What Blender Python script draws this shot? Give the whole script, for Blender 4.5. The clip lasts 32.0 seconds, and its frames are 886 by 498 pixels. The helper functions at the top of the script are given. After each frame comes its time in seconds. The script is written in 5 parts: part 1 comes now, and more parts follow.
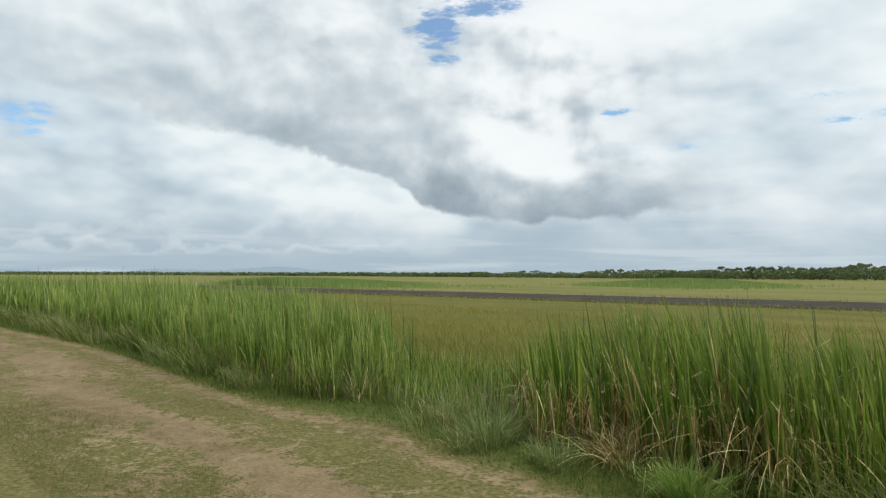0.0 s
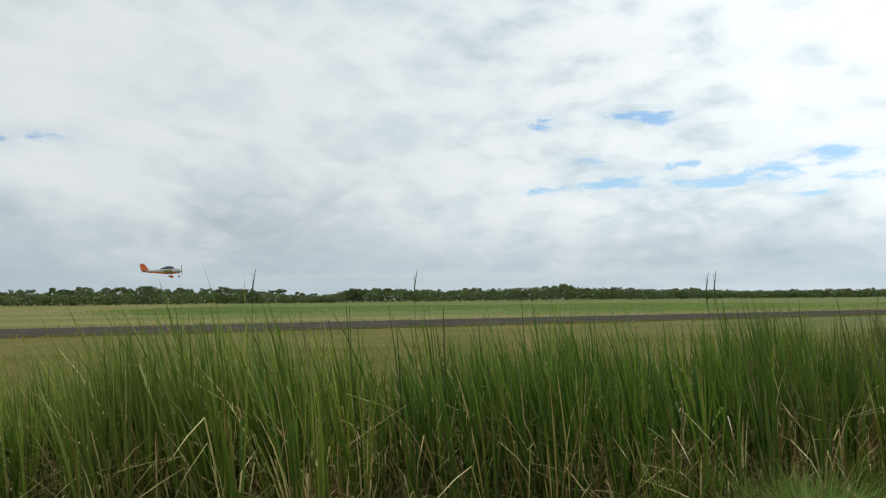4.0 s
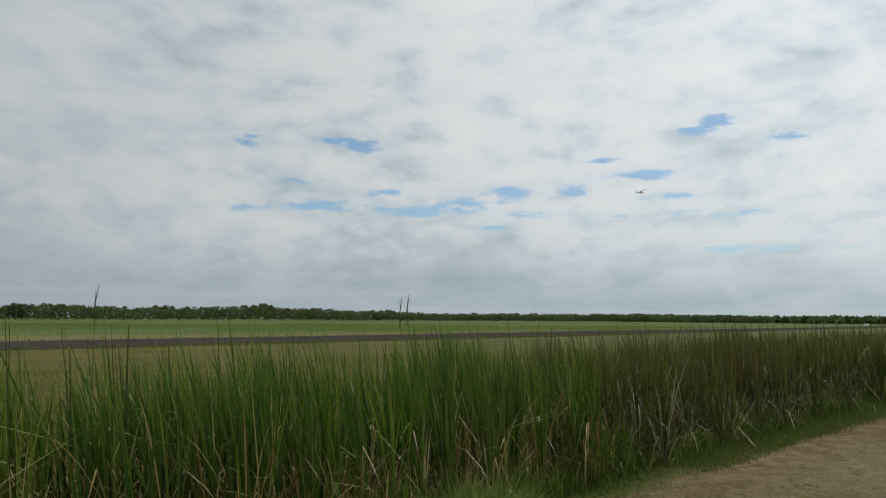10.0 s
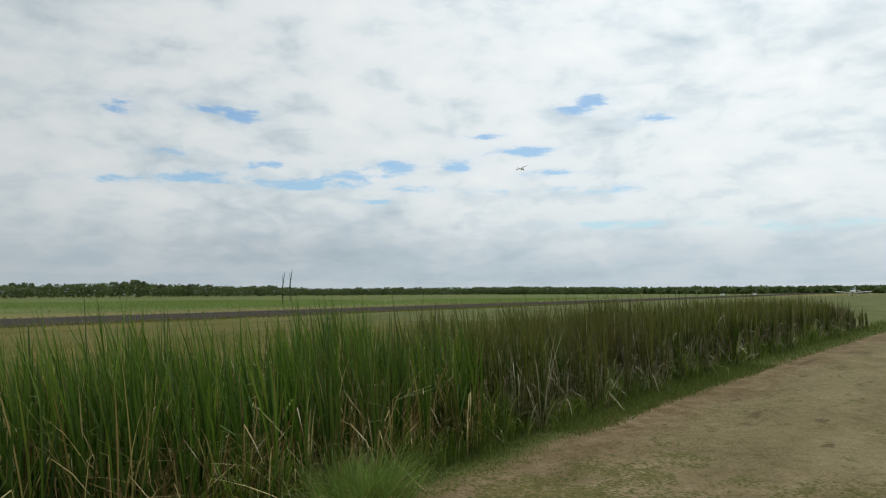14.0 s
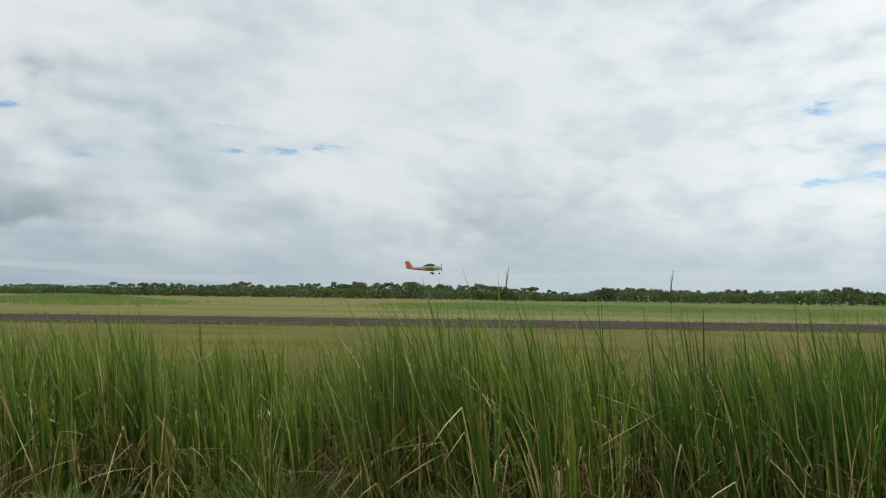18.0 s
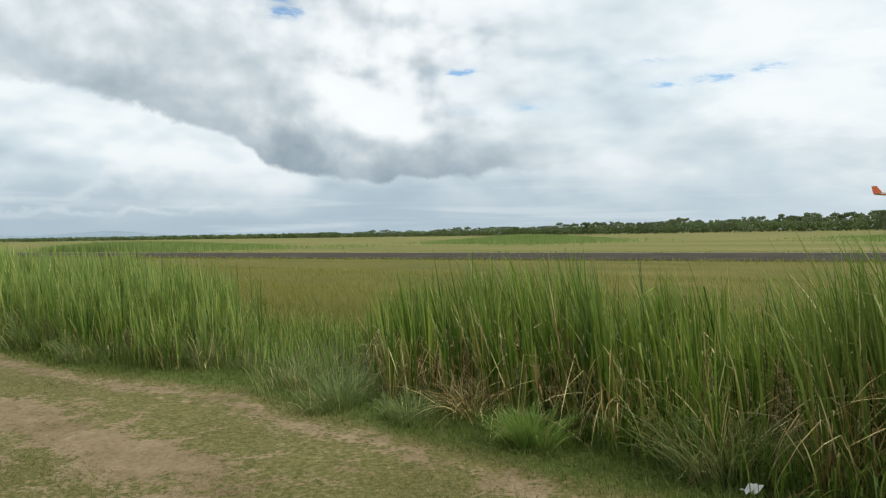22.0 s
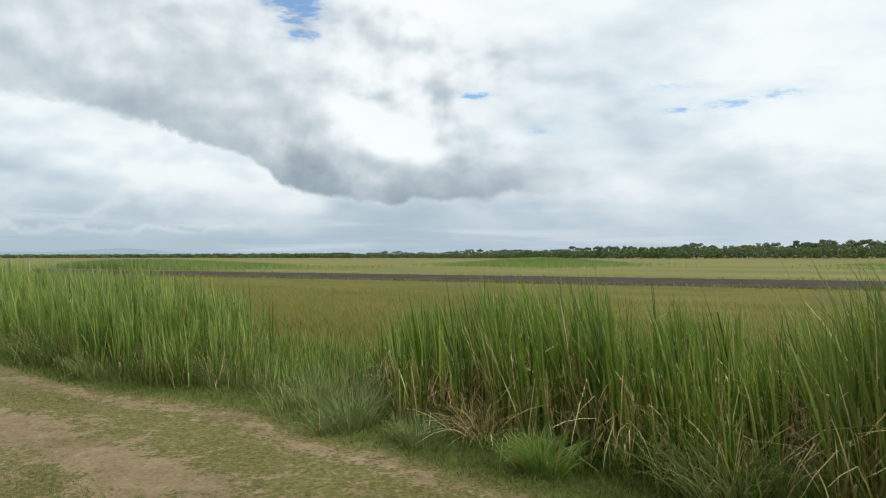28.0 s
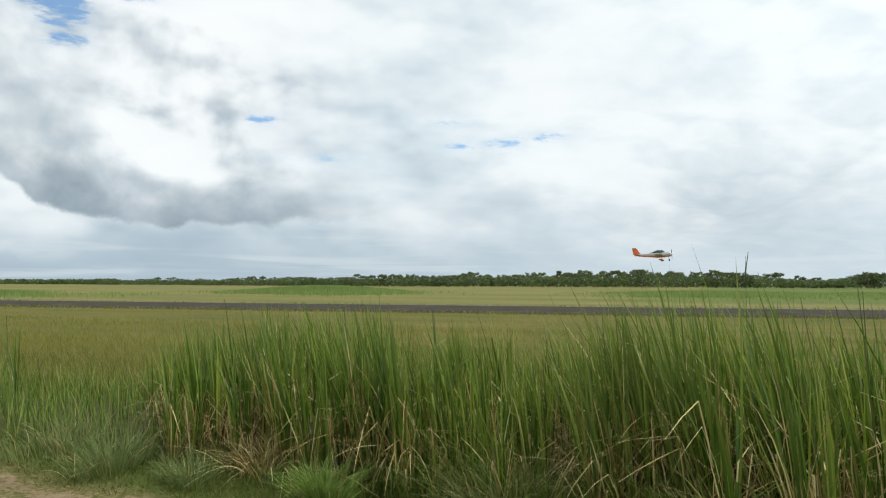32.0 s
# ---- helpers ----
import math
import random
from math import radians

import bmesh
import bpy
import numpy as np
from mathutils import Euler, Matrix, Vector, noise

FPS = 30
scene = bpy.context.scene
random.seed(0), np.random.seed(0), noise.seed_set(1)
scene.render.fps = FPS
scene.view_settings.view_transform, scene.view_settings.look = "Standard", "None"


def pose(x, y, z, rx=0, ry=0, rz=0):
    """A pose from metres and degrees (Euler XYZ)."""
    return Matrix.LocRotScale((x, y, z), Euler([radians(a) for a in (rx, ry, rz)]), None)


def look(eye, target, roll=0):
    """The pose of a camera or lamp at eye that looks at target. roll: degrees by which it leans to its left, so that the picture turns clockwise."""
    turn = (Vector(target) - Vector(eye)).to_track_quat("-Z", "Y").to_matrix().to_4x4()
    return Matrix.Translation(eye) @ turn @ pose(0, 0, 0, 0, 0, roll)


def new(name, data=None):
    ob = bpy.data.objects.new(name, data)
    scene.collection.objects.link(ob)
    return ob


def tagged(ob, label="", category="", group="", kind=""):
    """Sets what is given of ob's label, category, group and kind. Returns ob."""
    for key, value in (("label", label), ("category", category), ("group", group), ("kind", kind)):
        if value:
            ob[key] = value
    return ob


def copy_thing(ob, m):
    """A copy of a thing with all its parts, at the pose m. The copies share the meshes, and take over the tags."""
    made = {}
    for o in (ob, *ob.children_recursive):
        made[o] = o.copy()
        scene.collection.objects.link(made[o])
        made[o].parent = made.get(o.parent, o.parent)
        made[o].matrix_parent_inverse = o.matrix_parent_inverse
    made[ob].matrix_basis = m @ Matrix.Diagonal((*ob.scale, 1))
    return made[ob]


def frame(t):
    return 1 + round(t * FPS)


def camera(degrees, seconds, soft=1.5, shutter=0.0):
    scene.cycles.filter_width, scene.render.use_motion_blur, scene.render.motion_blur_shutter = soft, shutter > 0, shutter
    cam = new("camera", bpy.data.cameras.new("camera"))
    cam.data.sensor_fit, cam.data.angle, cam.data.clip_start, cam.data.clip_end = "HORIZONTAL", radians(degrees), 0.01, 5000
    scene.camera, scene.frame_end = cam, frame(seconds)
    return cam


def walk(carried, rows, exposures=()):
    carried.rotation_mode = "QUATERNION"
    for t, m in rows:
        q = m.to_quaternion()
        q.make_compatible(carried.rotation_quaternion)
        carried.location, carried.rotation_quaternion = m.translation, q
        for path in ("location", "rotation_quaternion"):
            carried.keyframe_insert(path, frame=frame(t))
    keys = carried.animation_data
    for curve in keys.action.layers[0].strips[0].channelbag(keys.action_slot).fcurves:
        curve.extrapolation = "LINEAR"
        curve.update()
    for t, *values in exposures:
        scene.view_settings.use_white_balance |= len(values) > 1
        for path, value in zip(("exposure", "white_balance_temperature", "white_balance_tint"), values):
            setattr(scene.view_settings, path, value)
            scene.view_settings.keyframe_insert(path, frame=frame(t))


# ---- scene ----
# The watcher stands on the track; yaw, pitch and roll in degrees.
EYE = (0.0, 0.0, 1.6)
TURNS = [
    (0, 15.71, 2.13, -0.22), (0.5, 14.37, 2.03, 0.58), (1, 10.54, 1.65, 0.42), (1.5, 3.21, 1.64, 0.38),
    (2, -5.60, 2.14, 0.29), (2.5, -15.01, 3.02, 0.46), (3, -29.05, 3.49, 0.72), (3.5, -40.61, 3.83, 0.84),
    (4, -50.29, 3.99, 0.59), (4.5, -57.73, 4.31, 0.29), (6.5, -78.95, 5.63, 0.24), (7, -82.04, 7.29, 0.21),
    (7.5, -83.48, 7.98, -0.00), (8, -83.43, 7.41, -0.13), (8.5, -81.80, 7.17, -0.25), (9, -79.14, 6.28, -0.37),
    (9.5, -76.75, 5.95, -0.34), (10, -73.96, 5.54, -0.28), (10.5, -73.96, 5.25, -0.26), (11, -74.93, 4.56, -0.06),
    (11.5, -77.06, 4.17, 0.12), (12, -79.49, 3.88, 0.14), (12.5, -80.62, 3.62, 0.27), (13, -82.19, 3.57, 0.28),
    (13.5, -83.39, 3.42, 0.30), (15.5, -74.29, 2.34, 0.88), (16, -66.14, 1.11, 0.09), (16.5, -58.85, 1.15, 0.33),
    (17, -50.28, 1.96, 0.28), (17.5, -40.83, 2.69, -0.39), (18, -30.35, 3.84, -0.80), (18.5, -16.75, 3.76, -1.48),
    (19, -2.03, 3.57, -1.93), (19.5, 10.57, 3.14, -1.48), (20, 13.04, 1.91, -0.67), (20.5, 9.98, 1.18, 0.20),
    (21, 6.49, -0.02, 0.70), (21.5, 5.30, -0.71, 0.86), (22, 3.71, -1.19, 0.94), (22.5, 4.94, 0.45, 1.08),
    (23, 8.07, 1.75, 0.60), (23.5, 12.96, 2.32, 1.09), (24, 15.34, 2.51, 1.00), (24.5, 14.95, 2.94, 0.97),
    (25, 13.87, 3.14, 0.55), (25.5, 12.33, 3.10, 0.63), (27.5, 6.70, 1.27, 0.22), (28, 4.69, 0.58, 0.14),
    (28.5, 1.17, 0.35, 0.01), (29, -1.91, 1.14, -0.04), (29.5, -3.60, 2.31, -0.13), (30, -5.53, 2.75, -0.04),
    (30.5, -8.01, 3.02, -0.20), (31, -9.47, 3.29, -0.33), (31.5, -10.58, 3.30, -0.45), (32, -12.43, 2.80, -0.17),
]
cam = camera(63.65, 32.0, soft=1.2)
walk(cam, [(t, pose(*EYE, 90 + p, r, y)) for t, y, p, r in TURNS],
     exposures=[(0.0, -0.05), (2.0, -0.03), (4.0, -0.32), (6.5, -0.72), (9.0, -0.92), (12.0, -0.74), (13.5, -0.68), (16.0, -0.45), (18.0, -0.3), (20.0, -0.25), (21.5, 0.0), (32.0, 0.0)])

# ------------------------------------------------------------------ sky and sun
SUN_AZ, SUN_EL = -112.0, 56.0


class Graph:
    """Small helper to wire shader nodes."""

    def __init__(self, tree):
        self.t = tree
        tree.nodes.clear()

    def node(self, kind):
        return self.t.nodes.new(kind)

    def put(self, socket, value):
        if isinstance(value, bpy.types.NodeSocket):
            self.t.links.new(value, socket)
        else:
            socket.default_value = value

    def m(self, op, a, b=0.0, c=0.0, clamp=False):
        n = self.node("ShaderNodeMath")
        n.operation, n.use_clamp = op, clamp
        for s, v in zip(n.inputs, (a, b, c)):
            self.put(s, v)
        return n.outputs[0]

    def v(self, op, a, b=(0, 0, 0)):
        n = self.node("ShaderNodeVectorMath")
        n.operation = op
        self.put(n.inputs[0], a)
        if op == "SCALE":
            self.put(n.inputs["Scale"], b)
        else:
            self.put(n.inputs[1], b)
        return n.outputs["Value"] if op == "DOT_PRODUCT" else n.outputs[0]

    def xyz(self, x, y, z):
        n = self.node("ShaderNodeCombineXYZ")
        for s, val in zip(n.inputs, (x, y, z)):
            self.put(s, val)
        return n.outputs[0]

    def noise(self, vec, scale, detail=4.0, rough=0.55, distortion=0.0, dims="3D"):
        n = self.node("ShaderNodeTexNoise")
        n.noise_dimensions = dims
        self.put(n.inputs["Vector"], vec)
        n.inputs["Scale"].default_value, n.inputs["Detail"].default_value = scale, detail
        n.inputs["Roughness"].default_value, n.inputs["Distortion"].default_value = rough, distortion
        return n.outputs["Fac"]

    def ramp(self, fac, stops, mode="LINEAR"):
        n = self.node("ShaderNodeValToRGB")
        n.color_ramp.interpolation = mode
        e = n.color_ramp.elements
        while len(e) < len(stops):
            e.new(0.5)
        for el, (p, col) in zip(e, stops):
            el.position = p
            el.color = (*col, 1) if isinstance(col, tuple) else (col, col, col, 1)
        self.put(n.inputs[0], fac)
        return n.outputs[0]

    def step(self, x, lo, hi, smooth=True):
        n = self.node("ShaderNodeMapRange")
        n.interpolation_type = "SMOOTHSTEP" if smooth else "LINEAR"
        self.put(n.inputs[0], x)
        n.inputs[1].default_value, n.inputs[2].default_value = lo, hi
        return n.outputs[0]

    def mix(self, f, a, b, blend="MIX"):
        n = self.node("ShaderNodeMix")
        n.data_type, n.blend_type = "RGBA", blend
        self.put(n.inputs[0], f)
        for s, val in ((n.inputs[6], a), (n.inputs[7], b)):
            self.put(s, (*val, 1) if isinstance(val, tuple) else val)
        return n.outputs[2]


def gauss(g, az, el, a0, e0, sa, se, amp):
    """A soft patch of sky round one direction (degrees)."""
    da = g.m("DIVIDE", g.m("SUBTRACT", az, a0), sa)
    de = g.m("DIVIDE", g.m("SUBTRACT", el, e0), se)
    d2 = g.m("ADD", g.m("MULTIPLY", da, da), g.m("MULTIPLY", de, de))
    return g.m("MULTIPLY", g.m("EXPONENT", g.m("MULTIPLY", d2, -1.0)), amp)


def puffs(g, vec):
    """Heaped cloud: broad masses with rounded heads."""
    n = g.noise(vec, 2.7, 5.0, 0.40, 0.15)
    vo = g.node("ShaderNodeTexVoronoi")
    vo.feature = "SMOOTH_F1"
    g.put(vo.inputs["Vector"], vec)
    vo.inputs["Scale"].default_value, vo.inputs["Detail"].default_value = 5.5, 3.0
    vo.inputs["Roughness"].default_value, vo.inputs["Smoothness"].default_value = 0.5, 0.4
    return g.m("ADD", g.m("MULTIPLY", n, 0.72), g.m("MULTIPLY", g.m("SUBTRACT", 0.85, vo.outputs["Distance"]), 0.28))


def build_sky():
    world = bpy.data.worlds.new("sky")
    scene.world = world
    world.use_nodes = True
    g = Graph(world.node_tree)
    d = g.v("NORMALIZE", g.node("ShaderNodeTexCoord").outputs["Generated"])
    sep = g.node("ShaderNodeSeparateXYZ")
    g.put(sep.inputs[0], d)
    x, y, z = sep.outputs
    az = g.m("MULTIPLY", g.m("ARCTAN2", g.m("MULTIPLY", x, -1.0), y), 57.29578)
    el = g.m("MULTIPLY", g.m("ARCSINE", z), 57.29578)
    zz = g.m("ADD", g.m("MAXIMUM", z, 0.0), 0.26)
    flat = g.xyz(g.m("DIVIDE", x, zz), g.m("DIVIDE", y, zz), 0.0)
    # high sheets seen in perspective: ripples with lit edges
    warp = g.noise(flat, 1.6, 3.0)
    bent = g.v("ADD", flat, g.xyz(g.m("MULTIPLY", warp, 0.35), g.m("MULTIPLY", warp, 0.5), 0.0))
    sheet = g.noise(bent, 2.9, 7.0, 0.52)
    sheet2 = g.noise(g.v("ADD", bent, (0.035, -0.05, 0.0)), 2.9, 7.0, 0.52)
    ripple = g.noise(g.v("ADD", g.v("MULTIPLY", d, (1.0, 1.0, 2.3)), g.v("SCALE", g.xyz(warp, warp, warp), 0.10)), 12.0, 7.0, 0.54, 0.15)
    # heaped clouds with lit tops
    q = g.v("MULTIPLY", d, (1.0, 1.0, 1.9))
    billow = puffs(g, q)
    fray = g.noise(q, 16.0, 6.0, 0.55, 0.2)
    qh = g.v("MULTIPLY", d, (1.0, 1.0, 1.15))
    rag = g.noise(qh, 12.0, 8.0, 0.58, 0.2)
    billow2 = puffs(g, g.v("ADD", q, (0.012, 0.0, 0.036)))
    broad = g.noise(d, 2.3, 3.0, 0.5)
    heap = g.step(az, -34.0, 10.0)
    flatness = g.m("SUBTRACT", 1.0, heap)
    ripples = g.m("SUBTRACT", 1.0, g.step(az, -64.0, -36.0))
    tex = g.m("ADD", g.m("MULTIPLY", g.m("SUBTRACT", sheet, 0.5), g.m("ADD", 0.06, g.m("MULTIPLY", flatness, 0.24))),
              g.m("MULTIPLY", g.m("SUBTRACT", billow, 0.47), g.m("ADD", 0.20, g.m("MULTIPLY", heap, 0.45))))
    tex = g.m("ADD", tex, g.m("MULTIPLY", g.m("SUBTRACT", ripple, 0.5), g.m("ADD", 0.05, g.m("MULTIPLY", ripples, 0.82))))
    relief = g.m("ADD", g.m("MULTIPLY", g.m("SUBTRACT", sheet, sheet2), g.m("ADD", 0.10, g.m("MULTIPLY", flatness, 0.30))),
                 g.m("MULTIPLY", g.m("SUBTRACT", billow, billow2), g.m("ADD", 0.25, g.m("MULTIPLY", heap, 0.85))))
    tex = g.m("ADD", g.m("ADD", tex, relief), g.m("MULTIPLY", g.m("SUBTRACT", broad, 0.5), 0.34))
    tex = g.m("ADD", tex, g.m("MULTIPLY", g.m("SUBTRACT", fray, 0.5), 0.06))
    # small crisp heads on the heaps
    head = g.node("ShaderNodeTexVoronoi")
    head.feature = "SMOOTH_F1"
    g.put(head.inputs["Vector"], g.v("ADD", g.v("MULTIPLY", d, (1.0, 1.0, 1.5)), g.v("SCALE", g.xyz(fray, rag, fray), 0.05)))
    head.inputs["Scale"].default_value, head.inputs["Detail"].default_value = 17.0, 2.0
    head.inputs["Smoothness"].default_value = 0.35
    zone = gauss(g, az, el, -13.0, 4.6, 10.0, 1.6, 0.9)
    tex = g.m("ADD", tex, g.m("MULTIPLY", g.m("MULTIPLY", g.m("MAXIMUM", g.m("SUBTRACT", 0.48, head.outputs["Distance"]), 0.0), zone), 0.5))
    tex = g.m("ADD", g.m("MULTIPLY", tex, g.m("ADD", 0.52, g.m("MULTIPLY", g.m("MAXIMUM", g.step(el, 1.0, 11.0), heap), 0.30))), g.m("ADD", 0.548, g.m("MULTIPLY", flatness, g.m("MULTIPLY", g.step(el, 2.0, 9.0), 0.045))))
    shade = g.ramp(tex, [(0.27, (0.46, 0.55, 0.62)), (0.40, (0.645, 0.72, 0.765)), (0.50, (0.775, 0.84, 0.865)),
                         (0.59, (0.91, 0.94, 0.94)), (0.76, (0.99, 0.99, 0.98))])
    # grey-blue bank low down, in level bands
    lift = g.m("ADD", el, g.m("MULTIPLY", g.m("SUBTRACT", billow, 0.5), 6.0))
    low = g.m("MULTIPLY", g.m("SUBTRACT", 1.0, g.step(lift, 0.3, 6.5)), g.m("ADD", 0.52, g.m("MULTIPLY", heap, 0.42)))
    shade = g.mix(low, shade, (0.42, 0.515, 0.585))
    band = g.noise(g.xyz(g.m("MULTIPLY", az, 0.05), g.m("MULTIPLY", el, 0.9), 3.0), 1.0, 5.0, 0.55, 0.4)
    shade = g.mix(g.m("MULTIPLY", g.m("MULTIPLY", g.step(band, 0.48, 0.66), g.m("SUBTRACT", 1.0, g.step(el, 2.0, 6.5))), 0.55), shade, (0.70, 0.75, 0.78))
    # rows of small heaped clouds standing over the bank: az from, az to, foot, height, scale
    for a0, a1, foot, high, scale, white in ((17.0, 27.0, 2.5, 3.3, 9.0, 0.95), (14.0, 24.0, 1.5, 1.3, 14.0, 0.82)):
        lump = g.noise(g.v("ADD", qh, (scale, 0.3, 0.0)), scale, 7.0, 0.52, 0.1)
        rise = g.m("DIVIDE", g.m("SUBTRACT", el, foot), high)
        body = g.m("SUBTRACT", g.m("MULTIPLY", g.m("SUBTRACT", lump, 0.36), 4.2), rise)
        mask = g.m("MULTIPLY", g.step(body, -0.08, 0.42), g.step(g.m("ADD", rise, g.m("MULTIPLY", g.m("SUBTRACT", rag, 0.5), 0.9)), -0.12, 0.12))
        mask = g.m("MULTIPLY", mask, g.step(az, a0, a1))
        lit = g.m("ADD", g.m("MULTIPLY", rise, 0.5), g.m("MULTIPLY", g.m("SUBTRACT", 0.62, body), 0.6))
        lit = g.m("ADD", lit, g.m("MULTIPLY", g.m("SUBTRACT", fray, 0.5), 0.8))
        shade = g.mix(g.m("MULTIPLY", mask, 0.7), shade, g.ramp(lit, [(0.1, (0.50, 0.58, 0.64)), (0.45, (0.70, 0.755, 0.785)), (0.8, (white, white * 1.005, white))]))
    # the great heaped cloud: grey body, bright heads to one side, long dark base falling away
    t = g.m("DIVIDE", g.m("SUBTRACT", az, -12.0), 62.0, clamp=True)
    centre = g.m("MULTIPLY", g.ramp(t, [(0.0, 0.25), (0.16, 0.215), (0.27, 0.188), (0.38, 0.215), (0.47, 0.285), (0.53, 0.385),
                                        (0.60, 0.46), (0.69, 0.51), (0.80, 0.56), (1.0, 0.70)]), 20.0)
    amount = g.ramp(t, [(0.06, 0.0), (0.15, 0.45), (0.22, 0.85), (0.32, 1.0), (0.50, 0.88), (0.60, 0.66), (0.75, 0.28), (0.95, 0.05)])
    wob = g.m("ADD", g.m("MULTIPLY", g.m("SUBTRACT", billow, 0.47), 3.0), g.m("MULTIPLY", g.m("SUBTRACT", rag, 0.5), 3.4))
    off = g.m("SUBTRACT", g.m("ADD", el, wob), centre)
    under = g.step(off, -0.30, 0.32)
    knob = g.noise(qh, 8.0, 8.0, 0.50, 0.2)
    knob2 = g.noise(g.v("ADD", qh, (0.014, 0.004, 0.024)), 8.0, 8.0, 0.50, 0.2)
    form = g.m("ADD", g.m("MULTIPLY", g.m("SUBTRACT", knob, knob2), 1.7), g.m("MULTIPLY", g.m("SUBTRACT", billow, billow2), 1.5))
    # how far up and to the bright side a place lies in the cloud
    bright = g.m("ADD", g.m("MULTIPLY", g.m("SUBTRACT", 1.0, g.step(g.m("ADD", az, g.m("MULTIPLY", g.m("SUBTRACT", knob, 0.5), 15.0)), 13.0, 17.5)), g.step(off, 1.6, 6.0)), g.m("MULTIPLY", g.step(off, 5.0, 11.0), 0.22))
    level = g.m("ADD", g.m("ADD", 0.41, g.m("MULTIPLY", bright, 0.33)), g.m("MULTIPLY", form, g.m("ADD", 0.9, g.m("MULTIPLY", bright, 0.9))))
    inside = g.ramp(level, [(0.10, (0.48, 0.54, 0.58)), (0.34, (0.62, 0.67, 0.70)), (0.52, (0.76, 0.80, 0.815)), (0.68, (0.90, 0.915, 0.915)), (0.86, (1.0, 1.0, 0.99))])
    reach = g.m("MULTIPLY", g.m("MULTIPLY", under, g.step(t, 0.08, 0.30)), g.m("SUBTRACT", 1.0, g.m("MULTIPLY", g.step(t, 0.62, 1.0), 0.55)))
    shade = g.mix(g.m("MULTIPLY", reach, 0.85), shade, inside)
    thick = g.m("ADD", off, g.m("MULTIPLY", g.m("SUBTRACT", knob, 0.5), 5.0))
    base = g.m("MULTIPLY", g.m("MULTIPLY", under, g.m("SUBTRACT", 1.0, g.step(thick, 0.0, 4.4))), amount)
    shade = g.mix(g.m("MULTIPLY", base, 0.92), shade, g.ramp(knob, [(0.35, (0.235, 0.305, 0.36)), (0.62, (0.40, 0.47, 0.525))]))
    # lit shoulders and soft grey masses
    for a0, e0, sa, se, amp, col in ((4.0, 16.0, 9.0, 4.5, 0.7, (0.97, 0.97, 0.965)), (-33.0, 5.5, 8.0, 2.6, 0.75, (0.43, 0.505, 0.56)),
                                     (-8.0, 5.0, 9.0, 1.6, 0.5, (0.90, 0.915, 0.915)), (-100.0, 19.0, 16.0, 6.0, 0.40, (0.95, 0.955, 0.95)),
                                     (-17.0, 6.5, 5.0, 1.6, 0.5, (0.50, 0.57, 0.62)), (-41.0, 8.0, 9.0, 4.5, 0.55, (0.56, 0.63, 0.67)), (-62.0, 19.0, 13.0, 4.0, 0.6, (0.95, 0.955, 0.95)), (-24.0, 16.0, 10.0, 4.0, 0.5, (0.95, 0.955, 0.95)),
                                     (-68.0, 3.2, 10.0, 1.5, 0.55, (0.44, 0.515, 0.57)), (-118.0, 17.0, 12.0, 3.0, 0.5, (0.58, 0.645, 0.68))):
        f = g.m("MULTIPLY", gauss(g, az, el, a0, e0, sa, se, amp), g.step(tex, 0.30, 0.62) if col[0] > 0.7 else g.m("SUBTRACT", 1.0, g.step(tex, 0.42, 0.75)))
        shade = g.mix(f, shade, col)
    # cloud is brighter round the veiled sun
    glow = gauss(g, az, el, SUN_AZ, 34.0, 50.0, 42.0, 0.66)
    shade = g.mix(1.0, g.v("SCALE", shade, g.m("ADD", 1.0, glow)), (0.965, 1.0, 1.02), "MULTIPLY")
    # gaps of blue
    gaps = None
    for a0, e0, sa, se, amp in ((16.6, 19.4, 2.6, 1.5, 0.95), (12.0, 21.2, 3.0, 1.0, 0.85), (16.0, 16.9, 1.6, 0.5, 0.7), (47.0, 11.2, 2.6, 1.0, 0.8), (45.0, 9.8, 3.0, 0.6, 0.5),
                                (2.0, 12.6, 2.2, 0.45, 0.62), (-15.6, 11.0, 4.0, 0.5, 0.52), (-12.0, 12.9, 3.0, 0.5, 0.55), (-2.0, 9.8, 4.0, 0.5, 0.4), (-20.2, 11.6, 2.6, 0.45, 0.5),
                                (-58.5, 13.7, 1.3, 0.6, 0.78), (-67.6, 13.7, 1.5, 0.6, 0.85), (-64.8, 14.1, 2.2, 0.45, 0.6),
                                (-64.4, 8.9, 3.8, 0.6, 0.68), (-74.8, 9.1, 2.8, 0.6, 0.8), (-79.3, 9.9, 2.2, 0.6, 0.85), (-84.0, 10.1, 1.6, 0.5, 0.85),
                                (-89.4, 11.1, 2.9, 0.42, 0.82), (-95.4, 14.8, 1.5, 0.75, 0.95), (-93.2, 14.2, 1.6, 0.4, 0.6), (-100.0, 13.1, 2.0, 0.42, 0.8),
                                (-62.0, 10.6, 2.0, 0.35, 0.6), (-69.5, 9.9, 1.8, 0.4, 0.75), (-71.0, 8.4, 3.5, 0.4, 0.7), (-86.5, 12.4, 2.0, 0.3, 0.6), (-81.5, 8.3, 3.0, 0.35, 0.65), (-92.0, 9.4, 3.0, 0.35, 0.7), (-58.0, 8.4, 3.0, 0.4, 0.5), (-89.0, 7.9, 4.0, 0.4, 0.62), (-96.0, 8.0, 3.2, 0.45, 0.58), (-78.0, 7.2, 1.6, 0.35, 0.6), (-98.0, 5.2, 6.0, 0.45, 0.58), (-112.0, 4.6, 6.0, 0.5, 0.58)):
